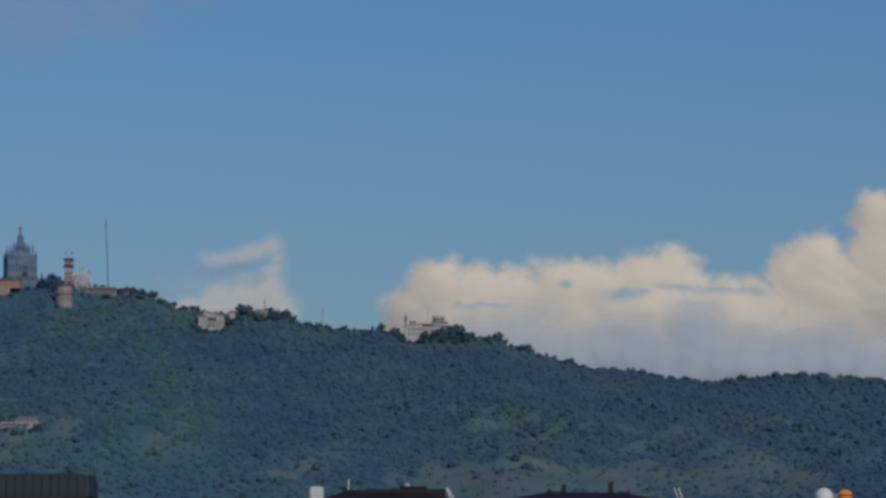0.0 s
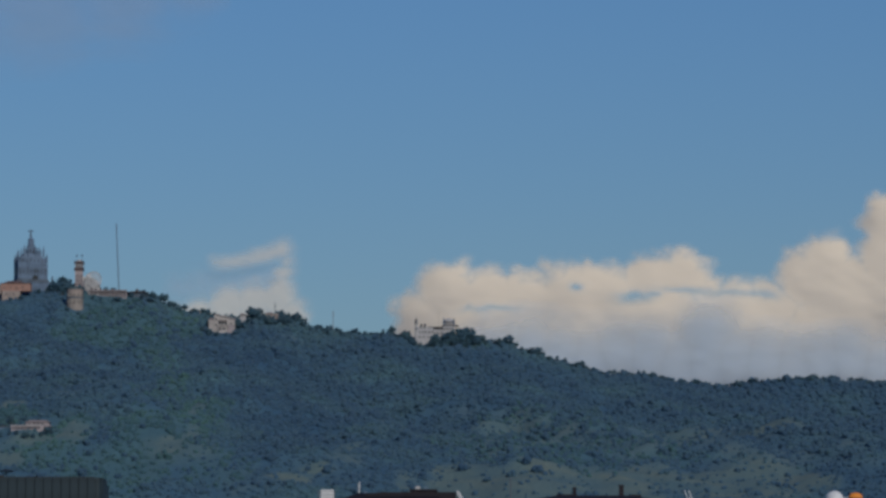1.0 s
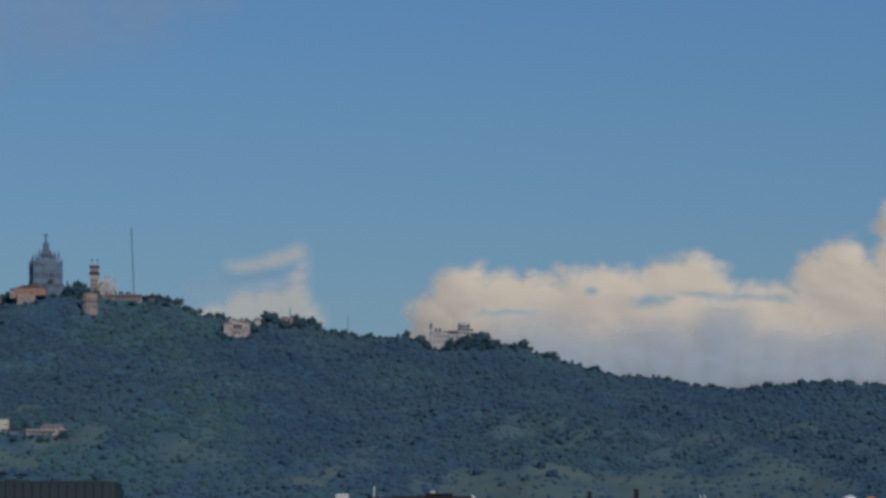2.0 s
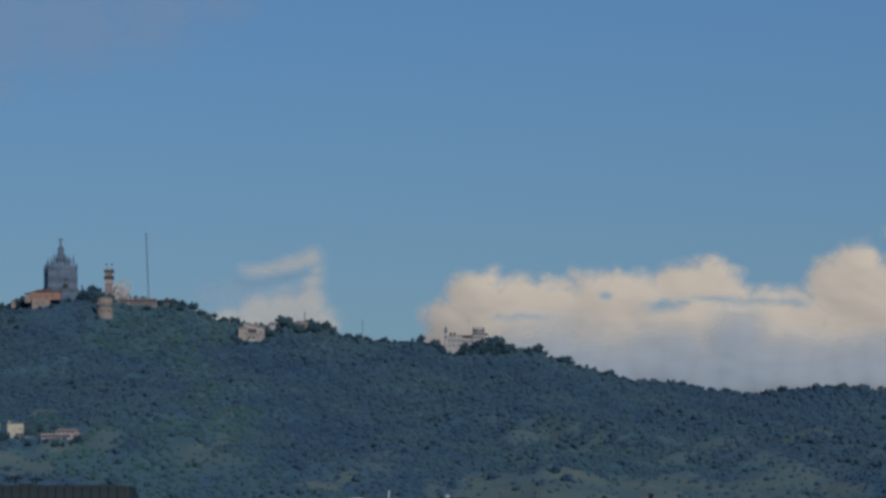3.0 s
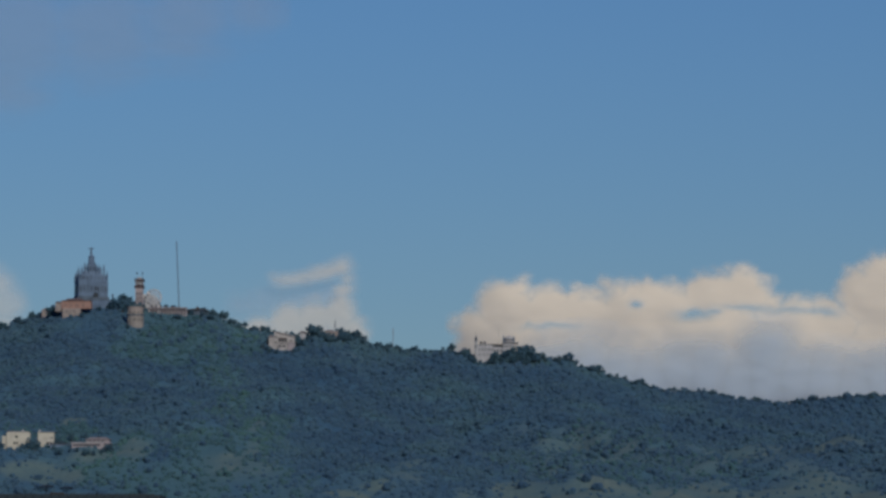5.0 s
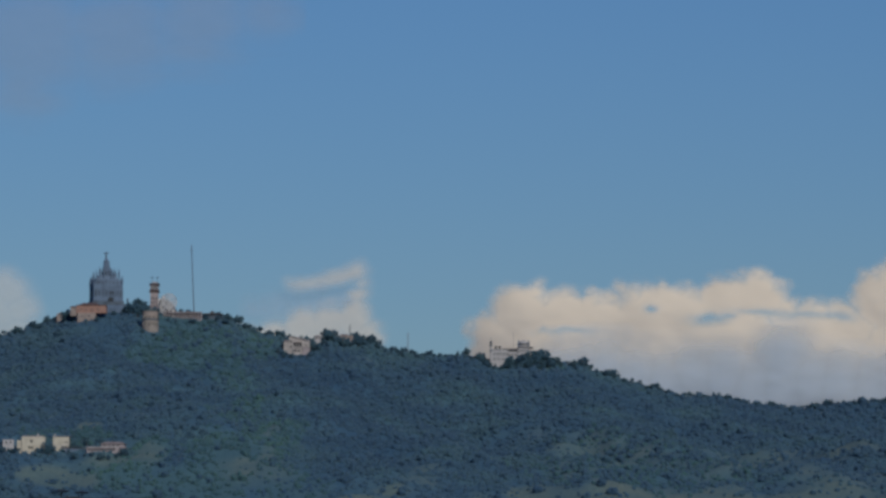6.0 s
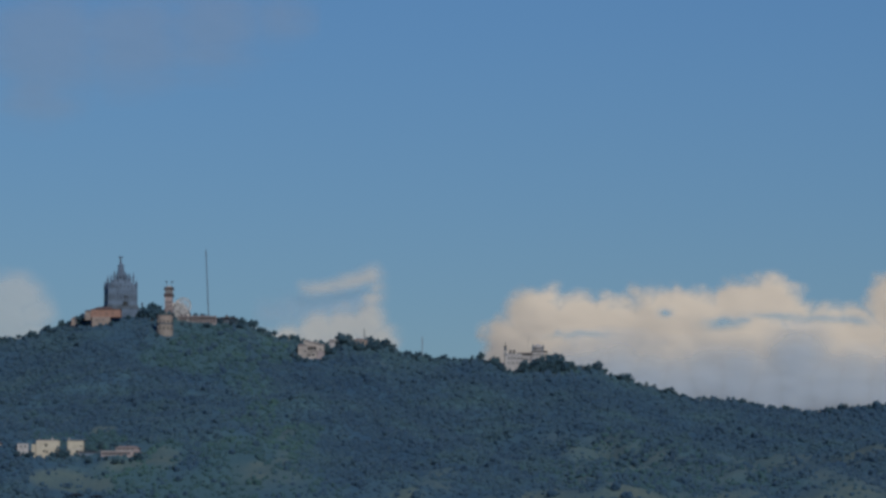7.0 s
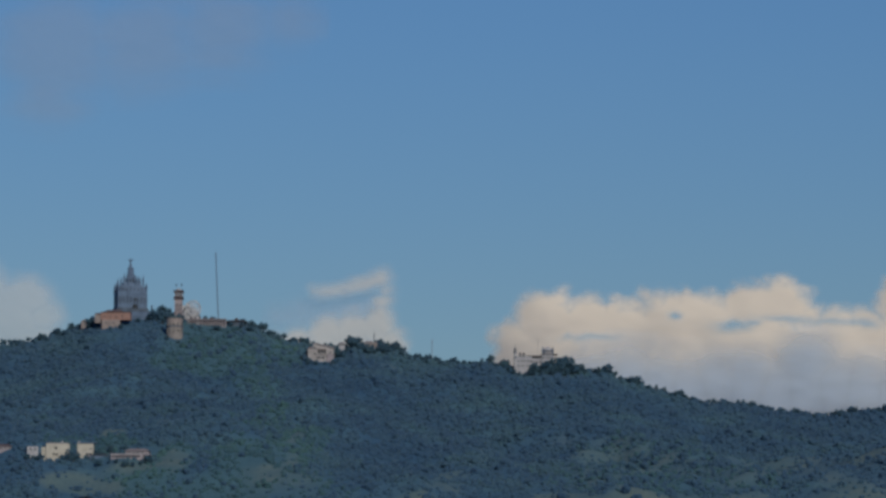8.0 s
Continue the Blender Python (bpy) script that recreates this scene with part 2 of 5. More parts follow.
# ---- clouds ----
def cloud(name, puffs, label, mat, seed, at=4850.0, step=1.6, reach=8.0, edge=(-5.0, 15.0), depth=0.66, fray=9.0, full=1.0, buds=16, holes=(), grain=22.0, squash=0.7, lean=0.0, base=300.0):
    """A heaped cloud: round masses (x, z, radius) budding into smaller ones, thin at its rim."""
    rnd = random.Random(seed)
    masses = [(x, z, r, 0.0) for x, z, r in puffs]
    for x, z, r in puffs:
        for _ in range(buds):
            a, k = rnd.uniform(-0.5, 3.64), rnd.uniform(0.22, 0.42)
            d = r * rnd.uniform(0.3, 0.76)
            masses.append((x + d * math.cos(a), z + d * math.sin(a), r * k, 0.55 * math.sqrt(max(0, r * r - d * d))))
            for _ in range(4):
                b = rnd.uniform(0, 6.28)
                q = r * k * rnd.uniform(0.5, 0.95)
                masses.append((x + d * math.cos(a) + q * math.cos(b), z + d * math.sin(a) + q * math.sin(b), r * k * 0.42,
                               0.55 * math.sqrt(max(0, r * r - d * d)) + 0.3 * r * k))
    x0, x1 = min(m[0] - m[2] for m in masses) - reach, max(m[0] + m[2] for m in masses) + reach
    z0, z1 = min(m[1] - m[2] for m in masses) - reach, max(m[1] + m[2] for m in masses) + reach
    xs, zs = np.arange(x0, x1, step), np.arange(z0, z1, step)
    gx, gz = np.meshgrid(xs, zs)
    wx = gx + 3 * fbm(gx / 26, gz / 26, seed, 4)
    wz = gz + 3 * fbm(gx / 26 + 40, gz / 26, seed + 5, 4)
    inside, bulge = np.full(gx.shape, -99.0), np.zeros(gx.shape)
    for x, z, r, lift in masses:
        i0, i1 = np.searchsorted(xs, (x - r - 14, x + r + 14))
        j0, j1 = np.searchsorted(zs, (z - r - 14, z + r + 14))
        w = np.s_[j0:j1, i0:i1]
        d2 = (wx[w] - x) ** 2 + (wz[w] - z) ** 2
        e2 = (gx[w] - x) ** 2 + (gz[w] - z) ** 2
        inside[w] = np.maximum(inside[w], r - np.sqrt(d2))
        if lift and r < 13:
            continue
        bulge[w] = np.maximum(bulge[w], np.where(e2 < r * r, lift + np.sqrt(np.maximum(0, r * r - e2)), 0))
    for _ in range(170):
        bulge[1:-1, 1:-1] = (bulge[1:-1, 1:-1] * 2 + bulge[:-2, 1:-1] + bulge[2:, 1:-1] + bulge[1:-1, :-2] + bulge[1:-1, 2:]) / 6
    low = np.clip((gz - base) / 150, 0, 1)
    bulge = bulge * depth * (0.3 + 0.7 * low * low * (3 - 2 * low)) + 0.8 * fbm(gx / 30, gz / 20, seed + 9, 2)
    q = np.clip((inside + fray * fbm(gx / grain, gz / (squash * grain), seed + 3, 4) - edge[0]) / (edge[1] - edge[0]), 0, 1)
    dens = q * q * (3 - 2 * q) * full
    for hx, hz, rx, rz in holes:
        dens = dens * (1 - 0.58 * np.exp(-((wx - hx) / rx) ** 2 - ((wz - hz) / rz) ** 2))
    dens[0], dens[-1], dens[:, 0], dens[:, -1] = 0, 0, 0, 0
    n = len(xs)
    keep = dens > 0.004
    cell = keep[:-1, :-1] | keep[1:, :-1] | keep[:-1, 1:] | keep[1:, 1:]
    jj, ii = np.nonzero(cell)
    quad = np.stack([jj * n + ii, jj * n + ii + 1, (jj + 1) * n + ii + 1, (jj + 1) * n + ii], -1)
    used, flat = np.unique(quad, return_inverse=True)
    pts = np.stack([gx, at - bulge + lean * np.maximum(0, 505 - gz) ** 2 / (np.maximum(0, 505 - gz) + 60), gz], -1).reshape(-1, 3)[used]
    me = quick_mesh(name, pts.tolist(), flat.reshape(-1, 4).tolist(), mat)
    me.attributes.new("thickness", "FLOAT", "POINT").data.foreach_set("value", dens.reshape(-1)[used].astype(np.float32))
    return tagged(new(name, me), label, "cloud", kind="structure")


cloud("cumulus_cloud", [(-38, 446, 40), (-8, 478, 44), (2, 521, 5), (5, 514, 8), (12, 506, 11), (22, 498, 13), (45, 475, 40), (90, 461, 48), (150, 464, 55), (195, 463, 54), (245, 482, 46), (262, 498, 36), (284, 504, 36),
                        (302, 498, 28), (318, 476, 30), (153, 393, 80), (47, 400, 80), (245, 400, 80), (340, 446, 50), (352, 468, 34), (365, 410, 66), (330, 372, 70), (393, 457, 42),
                        (436, 493, 38), (465, 518, 38), (460, 472, 36), (493, 490, 44), (546, 565, 41), (590, 552, 56), (506, 436, 66), (570, 450, 72), (450, 408, 66), (290, 425, 62),
                        (548, 365, 78), (606, 493, 78), (420, 360, 70), (545, 520, 50)],
      "long bank of heaped cloud with cream tops and grey base", CLOUD, 11, at=4832, edge=(-8, 17), fray=5, lean=0.22, depth=0.58, base=335,
      holes=((152, 488, 9, 6), (154, 489, 6, 4), (222, 474, 22, 7), (224, 475, 18, 6), (248, 478, 10, 4), (290, 485, 34, 5), (345, 481, 36, 5), (388, 478, 16, 5), (50, 459, 34, 4)))
cloud("cumulus_cloud", [(-388, 438, 26), (-370, 444, 27), (-352, 449, 28), (-320, 452, 30), (-282, 460, 32), (-250, 466, 32), (-222, 474, 30), (-240, 480, 22), (-216, 486, 22), (-205, 455, 28), (-208, 520, 12), (-210, 508, 15), (-212, 494, 17)]
      + [(-300 + 3 * i, 522 + 0.018 * i * i, 6 + 0.3 * i) for i in range(30)] + [(-440 + 24 * i, 420 + 5 * i, 24) for i in range(8)],
      "small thin white cloud with a torn wisp on top", CLOUD, 37, edge=(-7, 18), full=0.6, depth=0.16, fray=4.0, buds=0, grain=40, squash=0.35)
cloud("cumulus_cloud", [(-662, 507, 42), (-689, 479, 64), (-640, 486, 32), (-718, 514, 50), (-647, 450, 42)],
      "pale soft rounded cloud behind the ridge", CLOUD, 41, edge=(-10, 28), full=0.38, depth=0.3, fray=4, buds=6)
cloud("stratus_cloud", [(-631, 837, 85), (-517, 844, 78), (-417, 858, 70), (-331, 866, 42), (-644, 772, 57)],
      "faint grey veil of high cloud", THIN_CLOUD, 53, step=5, edge=(-30, 70), fray=22, full=0.3, depth=0.1, buds=3, grain=150, squash=0.22)


cloud("stratus_cloud", [(-345 + 14 * i, 494 + 0.9 * i, 15 + 0.5 * i) for i in range(9)], "faint blue-grey shade of cloud under a torn wisp", CLOUD_SHADE, 71,
      at=4870, step=2.5, edge=(-14, 22), fray=6, full=0.34, depth=0.05, buds=2, grain=60, squash=0.3)
# thin sheet added in front, its colour gives the cumulus a shaded base
cloud("stratus_cloud", [(60 + 36 * i, 402 - 1.4 * i + 6 * math.sin(i * 1.7), 48 - 0.4 * i) for i in range(16)] + [(40, 420, 24), (75, 428, 26), (318, 425, 44)],
      "blue-grey sheet before the cumulus bank, standing for its shaded base", CLOUD_SHADE, 61, at=4796, step=2.5, edge=(-30, 46), fray=9, full=0.8, depth=0.05, buds=2, grain=110, squash=0.3)


# ---- woods ----
def crown_template(seed, lobes):
    """A ragged crown of radius one: a heap of leaf clumps round a middle one, or a single bush."""
    r = random.Random(seed)
    bm = bmesh.new()
    clumps = [(Vector((0, 0, 0.1)), 1.0 if lobes == 1 else 0.78)]
    for i in range(lobes - 1):
        a, up = i * 6.283 / (lobes - 1) + r.uniform(-0.5, 0.5), r.uniform(-0.1, 0.75)
        flat = math.sqrt(1 - up * up) * 0.6
        clumps.append((Vector((flat * math.cos(a), flat * math.sin(a), 0.1 + up * 0.62)), r.uniform(0.34, 0.54)))
    for at, size in clumps:
        off = Vector((r.uniform(-9, 9), r.uniform(-9, 9), r.uniform(-9, 9)))
        made = bmesh.ops.create_icosphere(bm, subdivisions=1, radius=1)["verts"]
        for v in made:
            k = size * (1 + 0.34 * noise.noise(v.co * 1.9 + off) + 0.3 * noise.noise(v.co * 4.6 + off))
            v.co = at + Vector((v.co.x * k, v.co.y * k, v.co.z * k * (0.9 if v.co.z > 0 else 0.75)))
    bm.verts.index_update()
    v = np.array([p.co[:] for p in bm.verts])
    f = np.array([[p.index for p in q.verts] for q in bm.faces])
    bm.free()
    return v, f


def scatter(rng, n, keep):
    """Places on the slope, as thick as the wood is there."""
    x, y = rng.uniform(-720, 600, n * 3), 2960 + 1294 * rng.uniform(0, 1, n * 3) ** 0.9
    on = rng.uniform(0, 1, len(x)) < wooded(x, y) * keep(x, y)
    return x[on][:n], y[on][:n]


def grow(rng, x, y, r, sunk, pick, lobes, verts, faces, picks, at):
    """Crowns of radius r at x, y; adds to the lists."""
    z = height(x, y)
    turn, tall = rng.uniform(0, 6.283, len(x)), rng.uniform(1.0, 1.5, len(x))
    for kind in range(9):
        v, f = crown_template(kind, lobes)
        q = np.arange(kind, len(x), 9)
        c, s, rr = np.cos(turn[q])[:, None], np.sin(turn[q])[:, None], r[q][:, None]
        w = np.stack([(v[:, 0] * c - v[:, 1] * s) * rr + x[q][:, None], (v[:, 0] * s + v[:, 1] * c) * rr + y[q][:, None],
                      v[:, 2] * rr * tall[q][:, None] + (z[q] + r[q] * sunk)[:, None]], -1)
        verts.append(w.reshape(-1, 3))
        faces.append((f[None] + (at + np.arange(len(q)) * len(v))[:, None, None]).reshape(-1, 3))
        picks.append(np.repeat(pick[q], len(f)))
        at += len(q) * len(v)
    return at


def inside(x, y, zones):
    hit = np.zeros(len(x), bool)
    for a, b, c, d in zones:
        hit |= (x > a) & (x < b) & (y > c) & (y < d)
    return hit


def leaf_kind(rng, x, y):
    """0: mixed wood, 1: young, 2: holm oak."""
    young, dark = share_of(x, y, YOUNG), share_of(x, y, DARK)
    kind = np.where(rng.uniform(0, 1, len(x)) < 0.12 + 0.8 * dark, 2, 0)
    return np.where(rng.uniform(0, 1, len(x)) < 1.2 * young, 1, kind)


def build_woods():
    rng = np.random.default_rng(5)
    verts, faces, picks, at = [], [], [], 0
    # scrub and undergrowth
    x, y = scatter(rng, 24000, lambda x, y: 1.0)
    r = rng.gamma(9, 0.17, len(x)).clip(0.7, 2.6)
    r = np.where(inside(x, y, KEPT_FREE), r * 0.6, r)
    at = grow(rng, x, y, r, 0.0, leaf_kind(rng, x, y), 1, verts, faces, picks, at)
    # the closed canopy
    x, y = scatter(rng, 25000, lambda x, y: 1.0)
    r = rng.gamma(14, 0.185, len(x)).clip(1.3, 4.6) * (0.7 + 0.3 * wooded(x, y)) * np.where(inside(x, y, KEPT_FREE), 0.6, np.where(y > 4140, 1.3, 1))
    at = grow(rng, x, y, r, -0.02, leaf_kind(rng, x, y), 3, verts, faces, picks, at)
    # larger oaks that stand out of it
    x, y = scatter(rng, 3000, lambda x, y: np.where(inside(x, y, KEPT_FREE), 0, np.clip(fbm(x / 70, y / 160, 91, 3) * 0.6 + 0.45, 0.12, 1)))
    r = rng.gamma(14, 0.25, len(x)).clip(2.0, 5.0)
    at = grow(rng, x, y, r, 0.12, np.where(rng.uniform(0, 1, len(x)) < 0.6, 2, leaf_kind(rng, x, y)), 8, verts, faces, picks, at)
    verts, faces = np.concatenate(verts), np.concatenate(faces)
    me = bpy.data.meshes.new("woodland")
    me.vertices.add(len(verts))
    me.vertices.foreach_set("co", verts.astype(np.float32).ravel())
    me.loops.add(faces.size)
    me.loops.foreach_set("vertex_index", faces.astype(np.int32).ravel())
    me.polygons.add(len(faces))
    me.polygons.foreach_set("loop_start", np.arange(0, faces.size, 3, dtype=np.int32))
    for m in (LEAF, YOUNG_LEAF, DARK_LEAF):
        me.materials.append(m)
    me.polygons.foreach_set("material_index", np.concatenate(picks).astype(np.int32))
    me.update(calc_edges=True)
    me.shade_smooth()
    tagged(new("woodland", me), "dense dark green oak and pine wood over the whole slope", "woodland", kind="stuff")


build_woods()


# ---- building helpers ----
def thing(name, at, label, category, turn=0.0, group="", kind=""):
    ob = new(name)
    ob.empty_display_size = 0.5
    ob.matrix_world = pose(*at, 0, 0, turn)
    return tagged(ob, label, category, group, kind)


def part(name, bm, mat, parent, label=""):
    me = bpy.data.meshes.new(name)
    bmesh.ops.recalc_face_normals(bm, faces=bm.faces)
    bm.to_mesh(me)
    bm.free()
    me.materials.append(mat)
    ob = new(name, me)
    ob.parent = parent
    return tagged(ob, label)


def share(name, source, parent, at, turn=0.0, size=(1, 1, 1)):
    """The same piece again, at another place."""
    ob = new(name, source.data)
    ob.parent = parent
    ob.matrix_basis = pose(*at, 0, 0, turn) @ Matrix.Diagonal((*size, 1))
    return ob


def box(bm, x0, x1, y0, y1, z0, z1, bevel=0.0, taper=1.0):
    made = bmesh.ops.create_cube(bm, size=1)["verts"]
    cx, cy = (x0 + x1) / 2, (y0 + y1) / 2
    for v in made:
        k = taper if v.co.z > 0 else 1
        v.co = Vector((cx + v.co.x * (x1 - x0) * k, cy + v.co.y * (y1 - y0) * k, z0 + (v.co.z + 0.5) * (z1 - z0)))
    if bevel:
        edges = list({e for v in made for e in v.link_edges})
        bmesh.ops.bevel(bm, geom=edges, offset=bevel, segments=2, affect="EDGES")
    return bm


def drum(bm, x, y, z0, z1, r0, r1=None, n=16, cap=True):
    r1 = r0 if r1 is None else r1
    m = Matrix.Translation((x, y, (z0 + z1) / 2))
    bmesh.ops.create_cone(bm, cap_ends=cap, segments=n, radius1=r0, radius2=max(r1, 0.001), depth=z1 - z0, matrix=m)
    return bm


def ball(bm, x, y, z, r, squash=1.0, n=12):
    m = Matrix.Translation((x, y, z)) @ Matrix.Diagonal((1, 1, squash, 1))
    bmesh.ops.create_uvsphere(bm, u_segments=n, v_segments=n // 2 + 2, radius=r, matrix=m)
    return bm


def rod(bm, a, b, r, n=6):
    a, b = Vector(a), Vector(b)
    m = Matrix.Translation((a + b) / 2) @ (b - a).to_track_quat("Z", "Y").to_matrix().to_4x4()
    bmesh.ops.create_cone(bm, cap_ends=True, segments=n, radius1=r, radius2=r, depth=(b - a).length, matrix=m)
    return bm


def prism(bm, profile, y0, y1):
    """A shape drawn in x and z, pushed from y0 to y1."""
    a = [bm.verts.new((x, y0, z)) for x, z in profile]
    b = [bm.verts.new((x, y1, z)) for x, z in profile]
    bm.faces.new(a)
    bm.faces.new(b[::-1])
    for i in range(len(a)):
        j = (i + 1) % len(a)
        bm.faces.new((a[i], a[j], b[j], b[i]))
    return bm


def hip(bm, x0, x1, y0, y1, z0, z1, inset_x, inset_y, eave=0.0):
    lo = [bm.verts.new(p) for p in ((x0, y0, z0), (x1, y0, z0), (x1, y1, z0), (x0, y1, z0))]
    hi = [bm.verts.new(p) for p in ((x0 + inset_x, y0 + inset_y, z1), (x1 - inset_x, y0 + inset_y, z1),
                                    (x1 - inset_x, y1 - inset_y, z1), (x0 + inset_x, y1 - inset_y, z1))]
    for i in range(4):
        j = (i + 1) % 4
        bm.faces.new((lo[i], lo[j], hi[j], hi[i]))
    bm.faces.new(hi)
    bm.faces.new(lo[::-1])
    if eave:
        box(bm, x0 - eave, x1 + eave, y0 - eave, y1 + eave, z0 - 0.35, z0)
    return bm


def arch_profile(w, z0, z1, pointed=False, n=6):
    """A window or door shape with a round or pointed head."""
    pts, r = [(-w / 2, z0), (w / 2, z0)], w / 2
    rise = r * (1.7 if pointed else 1.0)
    for i in range(n + 1):
        a = math.pi * i / n
        pts.append((r * math.cos(a), z1 - rise + rise * math.sin(a) ** (1.4 if pointed else 1)))
    return pts


def window_piece(parent, w, h, frame_mat, name="window", arched=False, pointed=False, sill=True):
    """One window at the origin, its outer face to -y: a dark pane in a deep frame, with a sill."""
    bm = bmesh.new()
    prof = arch_profile(w, 0, h, pointed) if arched or pointed else [(-w / 2, 0), (w / 2, 0), (w / 2, h), (-w / 2, h)]
    prism(bm, prof, -0.05, 0.25)
    win = part(name, bm, PANE, parent)
    t = max(0.12, w * 0.09)
    bm = bmesh.new()
    box(bm, -w / 2 - t, -w / 2, -0.18, 0.1, -t, h)
    box(bm, w / 2, w / 2 + t, -0.18, 0.1, -t, h)
    box(bm, -w / 2 - t, w / 2 + t, -0.18, 0.1, h, h + t)
    part("frame", bm, frame_mat, win)
    if sill:
        part("sill", box(bmesh.new(), -w / 2 - t - 0.1, w / 2 + t + 0.1, -0.35, 0.1, -t - 0.2, -t), frame_mat, win)
    return win


def window_copy(win, parent, at, turn=0.0):
    ob = win.copy()
    scene.collection.objects.link(ob)
    ob.parent, ob.matrix_basis = parent, pose(*at, 0, 0, turn)
    for child in win.children:
        c = child.copy()
        scene.collection.objects.link(c)
        c.parent = ob
    return ob


def place(ob, at, turn=0.0):
    ob.matrix_basis = pose(*at, 0, 0, turn)
    return ob


def windows(parent, spots, w, h, frame_mat, turn=0.0, **kw):
    first = None
    for at in spots:
        if first is None:
            first = place(window_piece(parent, w, h, frame_mat, **kw), at, turn)
        else:
            window_copy(first, parent, at, turn)


def ground_at(x, y):
    return float(height(x, y))


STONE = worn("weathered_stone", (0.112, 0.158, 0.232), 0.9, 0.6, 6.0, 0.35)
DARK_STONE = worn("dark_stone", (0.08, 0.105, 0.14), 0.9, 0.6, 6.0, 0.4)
ORANGE = worn("orange_plaster", (0.255, 0.162, 0.132), 0.9, 0.4, 5.0, 0.25)
TAN = worn("tan_plaster", (0.245, 0.212, 0.195), 0.9, 0.4, 5.0, 0.25)
CREAM = worn("cream_plaster", (0.41, 0.39, 0.325), 0.9, 0.4, 5.0, 0.22)
WHITE = worn("white_plaster", (0.335, 0.335, 0.345), 0.85, 0.4, 5.0, 0.2)
BRIGHT = worn("fresh_white_plaster", (0.56, 0.56, 0.56), 0.85, 0.4, 5.0, 0.15)
PINKISH = worn("pinkish_plaster", (0.225, 0.205, 0.19), 0.9, 0.4, 5.0, 0.25)
PALE_PINK = worn("pale_pink_plaster", (0.33, 0.312, 0.30), 0.9, 0.4, 5.0, 0.22)
TOWER_BRICK = worn("pale_rose_brick", (0.30, 0.265, 0.27), 0.9, 0.4, 4.0, 0.3)
ROSE = worn("rose_plaster", (0.275, 0.25, 0.262), 0.9, 0.4, 5.0, 0.25)
TILE = worn("clay_roof_tile", (0.105, 0.078, 0.08), 0.85, 0.3, 3.0, 0.35)
ROSE_TILE = worn("faded_rose_tile", (0.19, 0.168, 0.174), 0.85, 0.3, 3.0, 0.3)
SLATE = worn("dark_roof_covering", (0.07, 0.07, 0.075), 0.8, 0.3, 3.0, 0.3)
BROWN = worn("dark_brown_roof", (0.011, 0.0095, 0.014), 0.75, 0.1, 1.5, 0.4)
GREEN_SHEET = worn("dark_green_sheet_metal", (0.017, 0.030, 0.039), 0.6, 0.06, 0.8, 0.3)
BLACK = worn("black_iron", (0.02, 0.02, 0.022), 0.6, 0.05, 0.5, 0.3)
GALVANISED = worn("galvanised_steel", (0.20, 0.225, 0.255), 0.6, 0.2, 3.0, 0.2)
STEEL = worn("painted_steel", (0.085, 0.095, 0.115), 0.6, 0.2, 3.0, 0.3)
WHITE_STEEL = worn("white_painted_steel", (0.56, 0.57, 0.58), 0.5, 0.2, 2.0, 0.12)
CANVAS = worn("orange_canvas", (0.62, 0.22, 0.025), 0.7, 0.05, 0.6, 0.15)
BRICK = worn("brown_brick", (0.066, 0.052, 0.056), 0.9, 0.2, 2.0, 0.3)


def pane():
    m, nt, b = material("window_glass", 0.3)
    b.inputs["Base Color"].default_value = (0.025, 0.03, 0.036, 1)
    b.inputs["Specular IOR Level"].default_value = 0.2
    fac = noise_node(nt, 2.0, 2)
    bumped(nt, b, fac, 0.04, 0.1)
    return m


PANE = pane()


